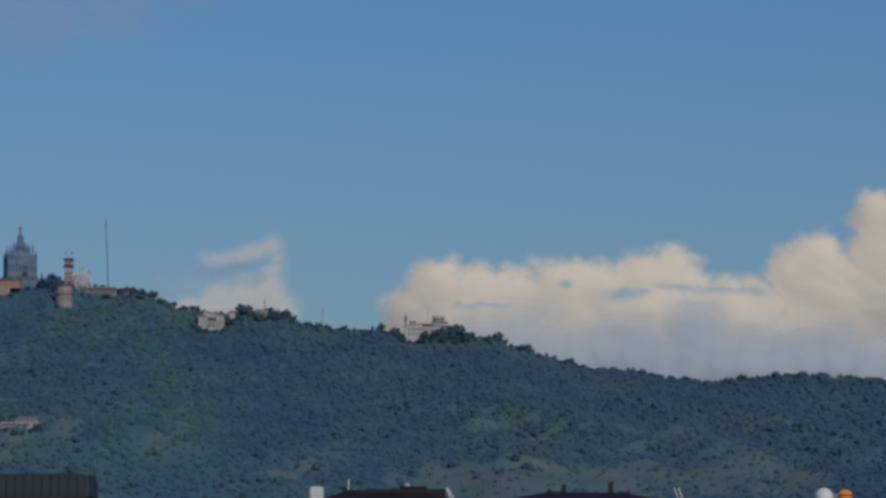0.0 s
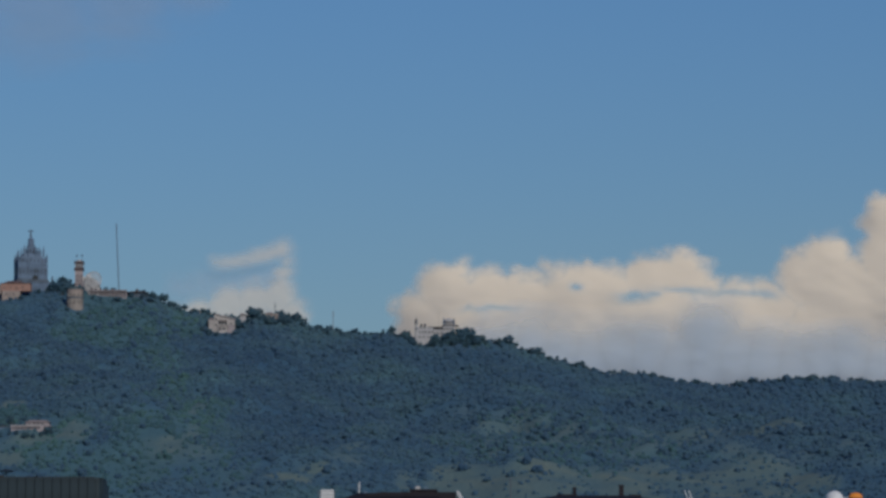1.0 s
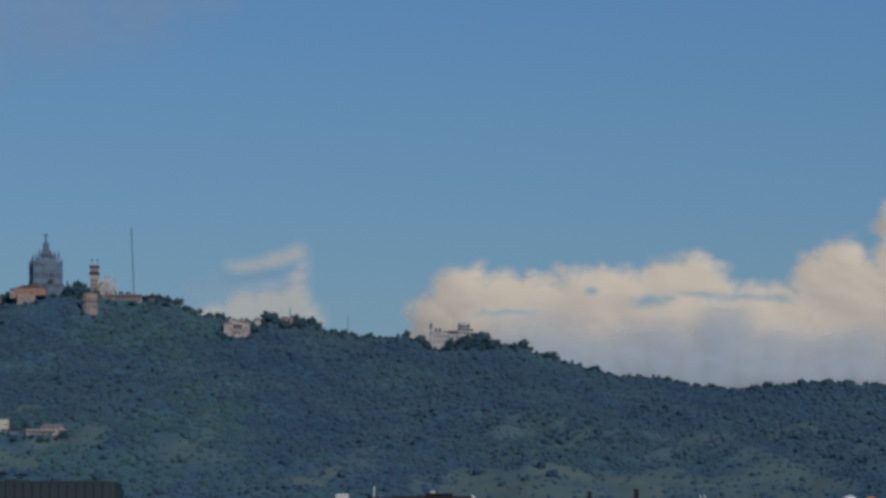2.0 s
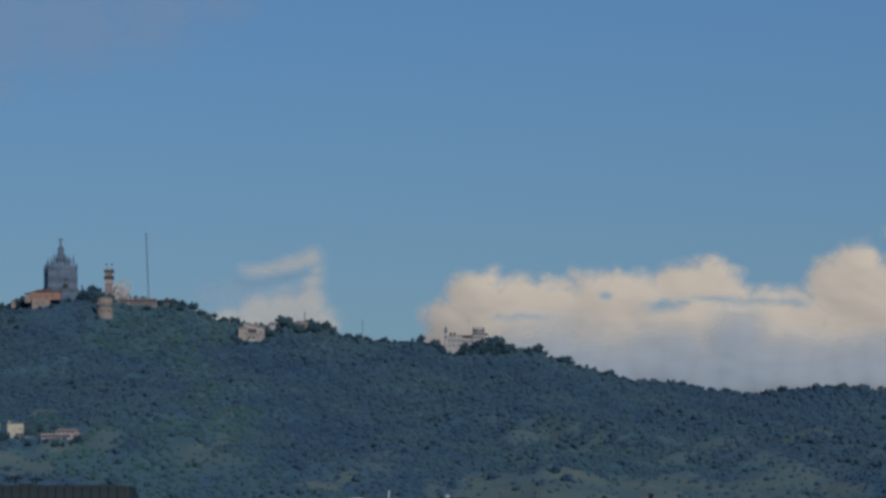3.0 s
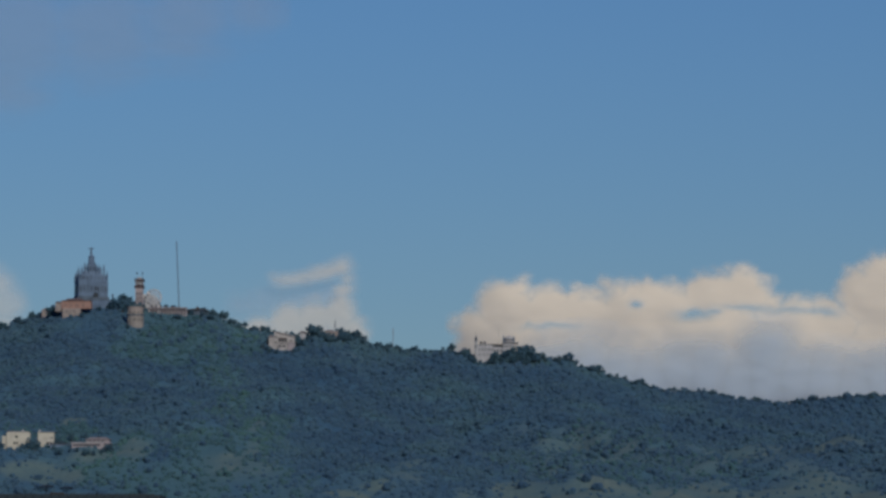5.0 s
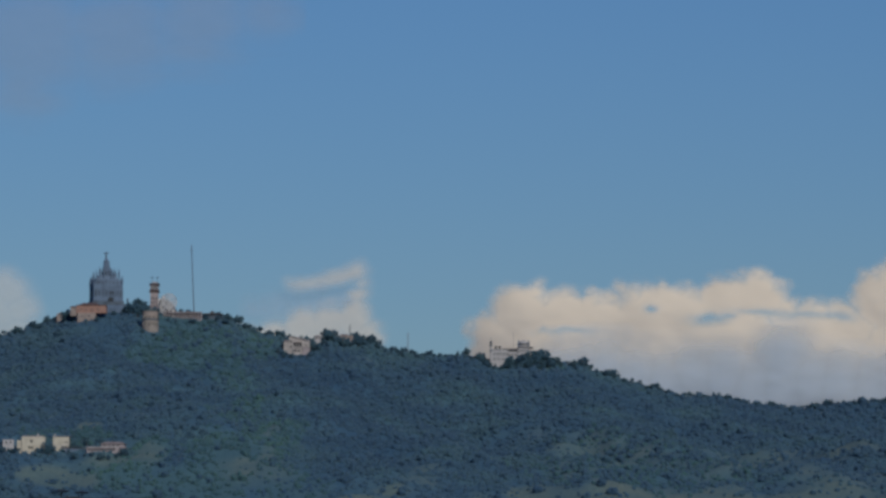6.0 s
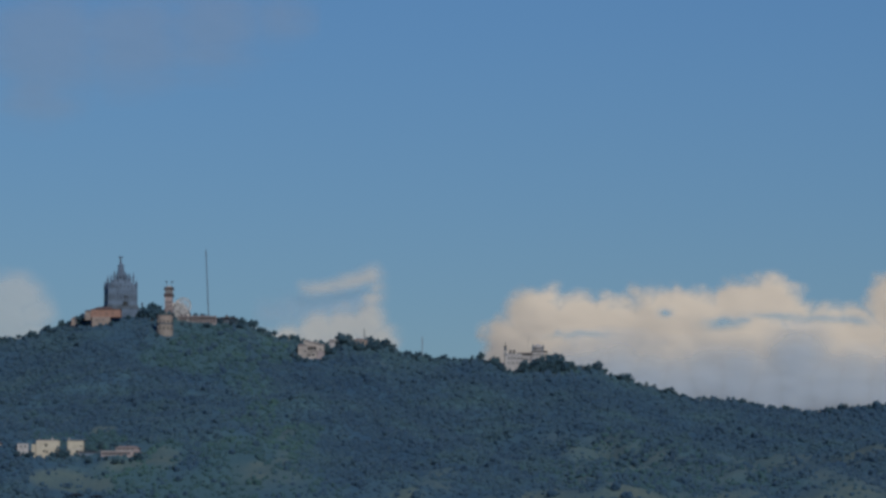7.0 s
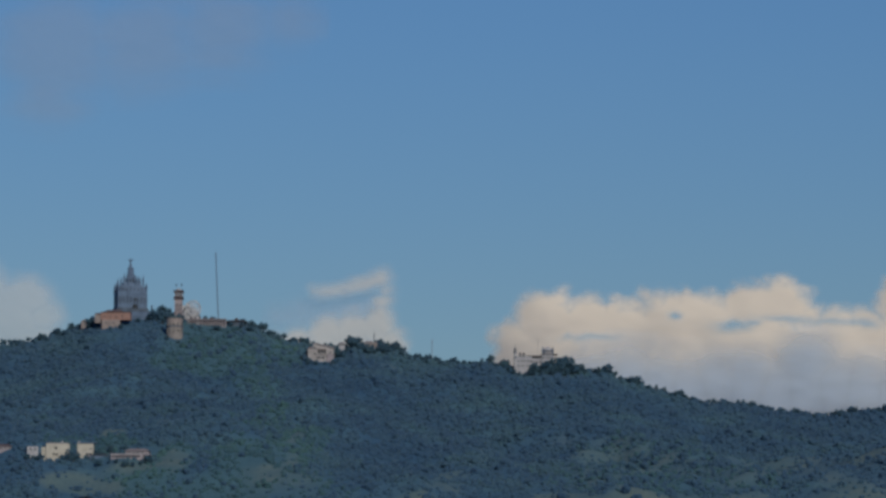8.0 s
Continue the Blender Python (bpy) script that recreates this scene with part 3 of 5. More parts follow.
# ---- on the summit ----
def church():
    x, y = -463.5, 4240.0
    z = 433.0
    c = thing("hilltop_church", (x, y, z), "grey stone gothic church with many pinnacles on the summit", "church", 20)
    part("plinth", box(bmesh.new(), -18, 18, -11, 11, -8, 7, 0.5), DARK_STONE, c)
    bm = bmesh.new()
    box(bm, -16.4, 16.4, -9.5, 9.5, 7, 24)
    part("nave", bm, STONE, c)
    first = place(part("buttress", box(bmesh.new(), -0.55, 0.55, -10.6, -9.4, 7, 23, taper=0.8), STONE, c), (-16, 0, 0))
    for i in range(1, 9):
        share("buttress", first, c, (-16 + i * 4.0, 0, 0))
    bm = bmesh.new()
    box(bm, -14.5, 14.5, -8.5, 8.5, 24, 31, taper=0.93)
    box(bm, -12, 12, -7.5, 7.5, 31, 35.5, taper=0.72)
    part("upper_tier", bm, STONE, c)
    bm = bmesh.new()
    drum(bm, 0, 0, 31, 43, 5.4, 4.6, 8)
    drum(bm, 0, 0, 43, 43.8, 5.0, 5.0, 8)
    drum(bm, 0, 0, 43.8, 51, 3.9, 3.2, 8)
    drum(bm, 0, 0, 51, 51.7, 3.7, 3.7, 8)
    drum(bm, 0, 0, 51.7, 54.6, 2.6, 1.3, 8)
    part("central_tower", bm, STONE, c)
    for i in range(8):
        a = math.radians(22.5 + 45 * i)
        bm = bmesh.new()
        prism(bm, arch_profile(0.9, 34.5, 41.0, True), -0.2, 0.2)
        w = part("window", bm, PANE, c)
        place(w, (4.75 * math.sin(a), -4.75 * math.cos(a), 0), math.degrees(a))
    # pinnacles: square shafts with pointed caps and a knob
    bm = bmesh.new()
    box(bm, -0.8, 0.8, -0.8, 0.8, 0, 5.5, 0.08)
    box(bm, -1.0, 1.0, -1.0, 1.0, 5.5, 6.0)
    drum(bm, 0, 0, 6.0, 11.0, 1.05, 0.12, 6)
    ball(bm, 0, 0, 11.1, 0.32, n=6)
    first = part("pinnacle", bm, STONE, c)
    place(first, (-12.6, -7.6, 33 - 3))
    spots = [(-9.2, -7.2, 32.5, 1.15), (7.0, -7.2, 31.5, 1.05), (12.4, -7.4, 32.0, 1.05), (15.8, -8.8, 24.5, 1.0), (-15.8, -8.8, 24, 1.0),
             (-12.6, 7.6, 30, 1.0), (12.6, 7.6, 31, 1.1), (-15.8, 8.8, 23, 1.0), (15.8, 8.8, 23, 1.0), (3.6, -7.6, 31, 0.85), (-4.4, -7.6, 31, 0.9),
             (-16.4, 0, 23, 1.1), (16.4, 0, 23, 1.0), (-6.5, 0, 34, 0.8), (6.5, 0, 34, 0.8), (-4.2, -3.2, 35, 0.9), (4.2, -3.2, 35, 0.9), (0, -5.2, 33, 0.85)]
    for px, py, pz, k in spots:
        share("pinnacle", first, c, (px, py, pz), 0, (1, 1, k))
    # lancets of the nave and of the tier above, and a rose window
    for i in range(8):
        px = -14 + i * 4.0
        bm = prism(bmesh.new(), arch_profile(0.8, 12, 19.5, True), -9.66, -9.3)
        place(part("window", bm, PANE, c), (px, 0, 0))
    for i in range(6):
        px = -10.5 + i * 4.2
        bm = prism(bmesh.new(), arch_profile(0.8, 25.6, 29.4, True), -8.7, -8.1)
        place(part("window", bm, PANE, c), (px, 0, 0))
    for i in range(4):
        bm = prism(bmesh.new(), arch_profile(1.5, 11, 20, True), -16.62, -16.2)
        place(part("window", bm, PANE, c), (0, -6 + i * 4, 0), -90)
    bm = prism(bmesh.new(), arch_profile(6.2, 6.2, 11.5), -11.2, -10.8)
    place(part("door", bm, PANE, c, "wide dark arched entrance"), (2.5, 0, 0))
    bm = bmesh.new()
    bmesh.ops.create_cone(bm, cap_ends=True, segments=20, radius1=2.0, radius2=2.0, depth=0.5,
                          matrix=Matrix.Translation((4.0, -9.7, 16)) @ Matrix.Rotation(radians(90), 4, "X"))
    part("rose_window", bm, PANE, c)


def statue():
    bm = bmesh.new()
    drum(bm, 0, 0, 0, 1.2, 1.2, 1.0, 8)
    drum(bm, 0, 0, 1.2, 6.0, 0.95, 0.7, 8)
    drum(bm, 0, 0, 6.0, 6.5, 0.7, 0.3, 8)
    ball(bm, 0, 0, 7.1, 0.62, 1.15, 8)
    rod(bm, (-3.0, 0, 6.1), (3.0, 0, 6.1), 0.5, 6)
    me = bpy.data.meshes.new("statue")
    bm.to_mesh(me)
    bm.free()
    me.materials.append(DARK_STONE)
    ob = new("statue", me)
    ob.matrix_world = pose(-463.9, 4240, 487.6)
    tagged(ob, "dark bronze statue with outstretched arms on the church tower", "statue")


def orange_building():
    y = 4187
    z = ground_at(-478, y)
    b = thing("hillside_pavilion", (-477, y, z), "orange plastered pavilion with a flat clay-tile roof below the church", "pavilion")
    top = 432.9 - z
    part("lower_wall", box(bmesh.new(), -10.5, 9.0, -8.5, 8, -10, top - 11.0), TAN, b)
    part("wall", box(bmesh.new(), -12.0, 20.0, -7, 8, top - 11.0, top - 2.3), ORANGE, b)
    part("roof", hip(bmesh.new(), -8.8, 12.8, -7.5, 8, top - 2.0, top + 0.4, 4, 4, 0.6), TILE, b)
    part("cornice", box(bmesh.new(), -12.5, 20.5, -7.5, 8.3, top - 2.9, top - 2.25), TILE, b)
    side = box(bmesh.new(), -18.5, -12.0, -6, 6, top - 14, top - 4.2)
    part("side_wing", side, TAN, b)
    part("side_roof", hip(bmesh.new(), -18.8, -11.8, -6.4, 6.4, top - 4.2, top - 2.9, 2.5, 3, 0.4), TILE, b)
    windows(b, [(-8 + 6.5 * i, -7.05, top - 8.0) for i in range(4)], 1.0, 1.6, TAN)
    windows(b, [(-6 + 8.0 * i, -8.55, top - 15) for i in range(2)], 1.2, 1.8, TAN)
    w = thing("terrace_wall", (-448, 4213, ground_at(-448, 4213)), "long grey stone terrace wall under the church", "wall")
    t = 434.6 - ground_at(-448, 4213)
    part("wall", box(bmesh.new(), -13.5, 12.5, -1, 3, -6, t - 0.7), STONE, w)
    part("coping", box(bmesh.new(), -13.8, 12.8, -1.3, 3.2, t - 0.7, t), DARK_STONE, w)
    for i in range(6):
        part("buttress", box(bmesh.new(), -12 + i * 4.6, -10.9 + i * 4.6, -1.9, -1, -6, t - 1.6, taper=0.9), STONE, w)
    bm = drum(bmesh.new(), 0, 0, 0, 1.0, 1.3, 1.1, 8)
    drum(bm, 0, 0, 1.0, 5.2, 0.9, 0.8, 8)
    drum(bm, 0, 0, 5.2, 6.8, 1.15, 0.4, 8)
    p = thing("stone_pillar", (-437, 4213, 434.5), "short dark stone pillar on the terrace wall", "pillar")
    part("shaft", bm, DARK_STONE, p)


def water_tower():
    y = 4225
    z = ground_at(-409, y)
    t = thing("watch_tower", (-408.8, y, z), "pale brick watch tower with two dark overhanging galleries", "tower")
    h = 459.0 - z
    bm = box(bmesh.new(), -4.1, 4.1, -4.1, 4.1, -4, h - 10.5, 0.3)
    for sx in (-3.7, -1.3, 1.3, 3.7):
        box(bm, sx - 0.45, sx + 0.45, -4.5, -4.05, 0, h - 10.5)
    part("shaft", bm, TOWER_BRICK, t)
    for sx in (-2.5, 0, 2.5):
        for k in range(4):
            bm = prism(bmesh.new(), arch_profile(1.0, 0, 3.2), -4.25, -3.9)
            place(part("window", bm, PANE, t), (sx, 0, 3 + k * 4.3))
    bm = box(bmesh.new(), -5.3, 5.3, -5.3, 5.3, h - 10.5, h - 9.2, 0.15)
    box(bm, -5.0, 5.0, -5.0, 5.0, h - 9.2, h - 7.2)
    part("lower_gallery", bm, BRICK, t, "dark brown corbelled gallery")
    part("lantern", box(bmesh.new(), -4.2, 4.2, -4.2, 4.2, h - 7.2, h - 3.4), WHITE, t)
    for sx in (-2.6, 0, 2.6):
        bm = prism(bmesh.new(), arch_profile(1.5, h - 6.9, h - 3.9), -4.3, -4.0)
        place(part("window", bm, PANE, t), (sx, 0, 0))
    bm = box(bmesh.new(), -5.1, 5.1, -5.1, 5.1, h - 3.4, h - 1.2, 0.2)
    for i in range(5):
        for sy in (-4.7, 4.7):
            box(bm, -5 + i * 2.25, -4 + i * 2.25, sy - 0.4, sy + 0.4, h - 1.2, h)
    part("upper_gallery", bm, BRICK, t, "dark brown battlemented gallery")
    part("dome", ball(bmesh.new(), 0, 0, h - 1.0, 3.6, 0.75, 16), WHITE, t, "low white dome")
    for sx in (-2.6, 3.4):
        bm = rod(bmesh.new(), (sx, -3, h - 1), (sx, -3, h + 5), 0.13)
        pole = part("finial_pole", bm, STEEL, t)
        part("finial_ball", ball(bmesh.new(), sx, -3, h + 5.6, 0.95, n=10), BLACK, pole)


def ferris_wheel():
    x, y = -393.4, 4228.0
    z = ground_at(x, y)
    hub = 439.4 - z
    f = thing("ferris_wheel", (x, y, z), "white steel ferris wheel with small dark cabins", "ferris wheel", 12)
    r = 8.4
    for sy in (-1.1, 1.1):
        for rr in (r, r * 0.86, r * 0.45):
            bm = bmesh.new()
            for i in range(32):
                a, b = 2 * math.pi * i / 32, 2 * math.pi * (i + 1) / 32
                rod(bm, (rr * math.cos(a), sy, hub + rr * math.sin(a)), (rr * math.cos(b), sy, hub + rr * math.sin(b)), 0.17, 4)
            part("rim", bm, WHITE_STEEL, f)
    for i in range(16):
        a = 2 * math.pi * i / 16
        bm = bmesh.new()
        for sy in (-1.1, 1.1):
            rod(bm, (0, sy * 0.6, hub), (r * math.cos(a), sy, hub + r * math.sin(a)), 0.15, 4)
            rod(bm, (r * 0.45 * math.cos(a), sy * 0.8, hub + r * 0.45 * math.sin(a)),
                (r * math.cos(a + 0.19), sy, hub + r * math.sin(a + 0.19)), 0.12, 4)
        part("spoke", bm, WHITE_STEEL, f)
        cx, cz = (r + 0.1) * math.cos(a), hub + (r + 0.1) * math.sin(a)
        bm = box(bmesh.new(), cx - 0.65, cx + 0.65, -0.8, 0.8, cz - 1.5, cz - 0.2, 0.15)
        cab = part("cabin", bm, STEEL if i % 3 else WHITE_STEEL, f)
        part("canopy", drum(bmesh.new(), cx, 0, cz - 0.2, cz + 0.3, 0.9, 0.15, 8), BLACK if i % 2 else TILE, cab)
    for sy in (-1.9, 1.9):
        for sx in (-5.5, 5.5):
            part("leg", rod(bmesh.new(), (sx, sy * 1.5, -1.5), (0, sy, hub), 0.3), WHITE_STEEL, f)
    part("axle", rod(bmesh.new(), (0, -2.2, hub), (0, 2.2, hub), 0.6, 10), STEEL, f)
    h = thing("white_hall", (-399, 4236, ground_at(-399, 4236)), "white plastered hall with a stepped gable behind the wheel", "hall")
    top = 445.5 - ground_at(-399, 4236)
    bm = prism(bmesh.new(), [(-6.5, -4), (11.5, -4), (11.5, top - 9), (8.5, top - 9), (8.5, top - 6), (5, top - 6), (5, top - 3.5), (0.5, top - 3.5),
                             (0.5, top), (-3, top), (-3, top - 2.5), (-6.5, top - 2.5)], 0, 9)
    part("wall", bm, BRIGHT, h)
    part("coping", box(bmesh.new(), -3.2, 0.7, -0.2, 9.2, top, top + 0.4), DARK_STONE, h)
    windows(h, [(-4.6, -0.02, top - 6), (-1.3, -0.02, top - 5), (2.6, -0.02, top - 8.5), (6.4, -0.02, top - 10.5)], 1.1, 2.0, WHITE, arched=True)


def round_house():
    x, y = -407.1, 4160.0
    z = ground_at(x, y)
    top = 421.9 - z
    r = thing("round_restaurant", (x, y, z), "tan rounded two-storey building with a dark balcony band", "building")
    bm = bmesh.new()
    drum(bm, 0, 4, -8, top - 9.5, 8.9, 8.9, 28)
    part("lower_wall", bm, PINKISH, r)
    part("balcony", drum(bmesh.new(), 0, 4, top - 9.5, top - 8.3, 9.6, 9.6, 28), DARK_STONE, r)
    part("upper_wall", drum(bmesh.new(), 0, 4, top - 8.3, top - 0.6, 8.6, 8.6, 28), TAN, r)
    part("parapet", drum(bmesh.new(), 0, 4, top - 0.6, top + 0.2, 9.0, 9.0, 28), PINKISH, r)
    first = None
    for k, (zz, w) in enumerate(((top - 7.4, 1.6), (top - 15, 1.6))):
        for i in range(5):
            a = radians(-56 + 28 * i)
            rr = 8.65 if k == 0 else 8.95
            at = (rr * math.sin(a), 4 - rr * math.cos(a), zz)
            if first is None:
                first = place(window_piece(r, w, 2.2, CREAM), at, math.degrees(a))
            else:
                window_copy(first, r, at, math.degrees(a))


def colonnade():
    x, y = -378.0, 4225.0
    z = ground_at(x, y)
    top = 427.6 - z
    c = thing("colonnaded_gallery", (x, y, z), "rose and white arcade building with a row of dark bays", "building")
    part("back_wall", box(bmesh.new(), -20.5, 21, 1.5, 6, -5, top - 1.2), ROSE, c)
    part("terrace", box(bmesh.new(), -20.8, 21.3, -2.6, 6, -6, top - 9.0), ROSE, c)
    part("roof", box(bmesh.new(), -21, 21.5, -2.8, 6.4, top - 1.2, top - 0.3), ROSE, c)
    bm = box(bmesh.new(), -0.45, 0.45, -2.4, -1.5, top - 9.0, top - 1.2)
    box(bm, -0.7, 0.7, -2.6, -1.3, top - 2.0, top - 1.2)
    first = place(part("column", bm, ROSE, c), (-20, 0, 0))
    for i in range(1, 14):
        share("column", first, c, (-20 + i * 3.1, 0, 0))
    for i in range(13):
        bm = box(bmesh.new(), -0.65, 0.65, 1.4, 1.7, top - 8.0, top - 3.4)
        place(part("window", bm, PANE, c), (-18.5 + i * 3.1, 0, 0))
    for i, (px, hh) in enumerate(((-17, 3.2), (-12.5, 2.2), (-7.6, 3.6), (-3.4, 1.8), (5.2, 2.4))):
        part("roof_turret", drum(drum(bmesh.new(), px, 1, top - 0.3, top - 0.3 + hh * 0.6, 0.9, 0.9, 8), px, 1, top - 0.3 + hh * 0.6, top - 0.3 + hh, 1.3, 0.2, 8), BRICK, c)
    k = thing("viewing_canopy", (-346.0, 4235, ground_at(-346, 4235)), "dark flat pavilion roof with a small raised cap", "pavilion")
    t = 427.2 - ground_at(-346, 4235)
    part("roof", hip(bmesh.new(), -11.5, 12, -4, 5, t - 1.5, t - 0.2, 5, 3, 0.7), SLATE, k)
    part("cap", hip(bmesh.new(), -2.6, 2.6, -2, 2, t - 0.2, t + 2.6, 2.3, 1.8, 0.5), SLATE, k)
    part("wall", box(bmesh.new(), -8, 8.5, -2.5, 4, -4, t - 1.9), DARK_STONE, k)
    bm = box(bmesh.new(), -0.2, 0.2, -3.9, -3.5, -4, t - 1.7)
    first = place(part("post", bm, STEEL, k), (-11, 0, 0))
    for i in range(1, 7):
        share("post", first, k, (-11 + i * 3.7, 0, 0))


def lattice_mast(x, y, z0, z1, wide, lean, label, steel=None):
    steel = steel or STEEL
    m = thing("radio_mast", (x, y, z0), label, "mast", group="masts on the ridge")
    h = z1 - z0
    legs = [(wide * math.cos(a), wide * math.sin(a)) for a in (0.5, 2.6, 4.7)]
    for lx, ly in legs:
        part("leg", rod(bmesh.new(), (lx, ly, -3), (lx * 0.5 + lean, ly * 0.5, h), 0.14 if wide < 0.7 else 0.2, 5), steel, m)
    n = max(5, int(h / 3.2))
    for i in range(n):
        bm = bmesh.new()
        f, g = i / n, (i + 1) / n
        for a, b in ((0, 1), (1, 2), (2, 0)):
            ka, kb = 1 - 0.5 * f, 1 - 0.5 * g
            rod(bm, (legs[a][0] * ka + lean * f, legs[a][1] * ka, h * f), (legs[b][0] * kb + lean * g, legs[b][1] * kb, h * g), 0.09, 4)
        part("brace", bm, steel, m)
    for i in range(4):
        zz = h - 0.6 - 1.9 * i
        part("dipole", box(bmesh.new(), lean * zz / h - 0.7, lean * zz / h + 0.7, -0.15, 0.15, zz, zz + 0.7), steel, m)
    part("antenna", rod(bmesh.new(), (lean, 0, h - 1), (lean * 1.02, 0, h + 3), 0.12), steel, m)


church()
statue()
orange_building()
water_tower()
ferris_wheel()
round_house()
colonnade()
lattice_mast(-366.8, 4245, ground_at(-366.8, 4245), 501.5, 0.65, -3.7, "tall thin dark lattice radio mast")
lattice_mast(-195.8, 4245, ground_at(-195.8, 4245), 414.0, 0.5, 0.2, "short thin mast among the pines")
lattice_mast(-131.9, 4245, ground_at(-131.9, 4245), 405.5, 0.45, 0.0, "small grey lattice mast on the bare ridge", GALVANISED)


# ---- houses along the ridge ----
def ridge_house():
    x, y = -249.3, 4176.0
    z = ground_at(x, y)
    top = 397.2 - z
    h = thing("ridge_house", (x, y, z), "cream house with a low pitched tiled roof among pines", "house")
    bm = prism(bmesh.new(), [(-8.6, -8), (13.3, -8), (13.3, top - 6.2), (-6.5, top - 0.8), (-8.6, top - 1.9)], 0, 11)
    part("wall", bm, PALE_PINK, h)
    bm = prism(bmesh.new(), [(14.2, top - 6.5), (-6.5, top - 0.8), (-6.5, top), (14.2, top - 5.6)], -0.9, 11.6)
    prism(bm, [(-9.4, top - 2.4), (-9.4, top - 1.5), (-6.5, top), (-6.5, top - 0.8)], -0.9, 11.6)
    part("roof", bm, WHITE, h, "pale low-pitched roof")
    part("wing", box(bmesh.new(), -14.5, -8.6, 1.0, 10, -8, top - 6.4), PALE_PINK, h)
    part("wing_roof", hip(bmesh.new(), -15, -8.3, 0.5, 10.5, top - 6.4, top - 4.4, 2.2, 2.8, 0.4), ROSE_TILE, h)
    part("chimney", box(bmesh.new(), 1.6, 2.8, 4, 5.2, top - 3.0, top - 0.6), WHITE, h)
    # dark strip in tile colour for the shade line under the roof
    part("roof_edge", prism(bmesh.new(), [(14.3, top - 7.0), (-6.5, top - 1.3), (-6.5, top - 0.85), (14.3, top - 6.55)], -1.0, -0.3), TILE, h)
    windows(h, [(-6.7, -0.03, top - 7.2), (9.6, -0.03, top - 11.8), (-6.7, -0.03, top - 13.2), (9.6, -0.03, top - 16.6)], 1.5, 2.0, PALE_PINK)
    bm = box(bmesh.new(), -4.6, 5.6, -1.8, 0, top - 13.3, top - 12.7)
    part("balcony", box(bm, -4.6, 5.6, -1.9, -1.7, top - 12.7, top - 11.9), PALE_PINK, h)
    windows(h, [(-2.7, -0.03, top - 12.6), (0.5, -0.03, top - 12.6), (3.7, -0.03, top - 12.6)], 2.5, 3.8, PALE_PINK, arched=True, sill=False)
    part("awning", prism(bmesh.new(), [(-4.4, top - 8.3), (5.4, top - 8.3), (5.2, top - 7.6), (-4.2, top - 7.6)], -1.6, 0), TILE, h, "dark tiled canopy over the loggia")
    part("porch", box(bmesh.new(), -4.6, 5.2, -2.4, 0.1, -8, top - 14.2), PALE_PINK, h)
    windows(h, [(-2.2, -2.43, top - 18.0), (2.2, -2.43, top - 18.0)], 2.8, 2.2, PALE_PINK, sill=False)
    part("side_block", box(bmesh.new(), 6.2, 13.8, -1.6, 0.2, -8, top - 12.6), ROSE, h)
    c = thing("small_house", (-230.2, 4230, ground_at(-230.2, 4230)), "small white house with a red tiled roof on the ridge", "house", group="small ridge houses")
    t = 402.4 - ground_at(-230.2, 4230)
    part("wall", box(bmesh.new(), -3.2, 3.2, 0, 6, -3, t - 1.5), WHITE, c)
    part("roof", hip(bmesh.new(), -3.5, 3.5, -0.3, 6.3, t - 1.5, t, 1.6, 2.4, 0.4), ROSE_TILE, c)
    windows(c, [(-1.5, -0.03, t - 4), (1.5, -0.03, t - 4)], 1.0, 1.5, WHITE)
    c = thing("small_house", (-200.5, 4230, ground_at(-200.5, 4230)), "small tan house with a red roof half hidden by pines", "house", group="small ridge houses")
    t = 403.8 - ground_at(-200.5, 4230)
    part("wall", box(bmesh.new(), -4.6, 9, 0, 7, -3, t - 1.8), TAN, c)
    part("roof", hip(bmesh.new(), -5, 4.6, -0.3, 7.3, t - 1.8, t - 0.2, 2, 2.4, 0.4), ROSE_TILE, c)
    windows(c, [(-2.5, -0.03, t - 5), (0.5, -0.03, t - 5), (5.5, -0.03, t - 6)], 1.2, 1.7, WHITE)
    c = thing("small_house", (-512, 4225, ground_at(-512, 4225)), "small pale gabled house at the wood's edge", "house", group="small ridge houses")
    t = 426.8 - ground_at(-512, 4225)
    part("wall", prism(bmesh.new(), [(-3.6, -4), (3.6, -4), (3.6, t - 2.4), (0, t - 0.3), (-3.6, t - 2.4)], 0, 6), TAN, c)
    bm = prism(bmesh.new(), [(-4.3, t - 2.9), (0, t - 0.3), (4.3, t - 2.9), (4.3, t - 2.5), (0, t + 0.15), (-4.3, t - 2.5)], -0.4, 6.4)
    part("roof", bm, ROSE, c)


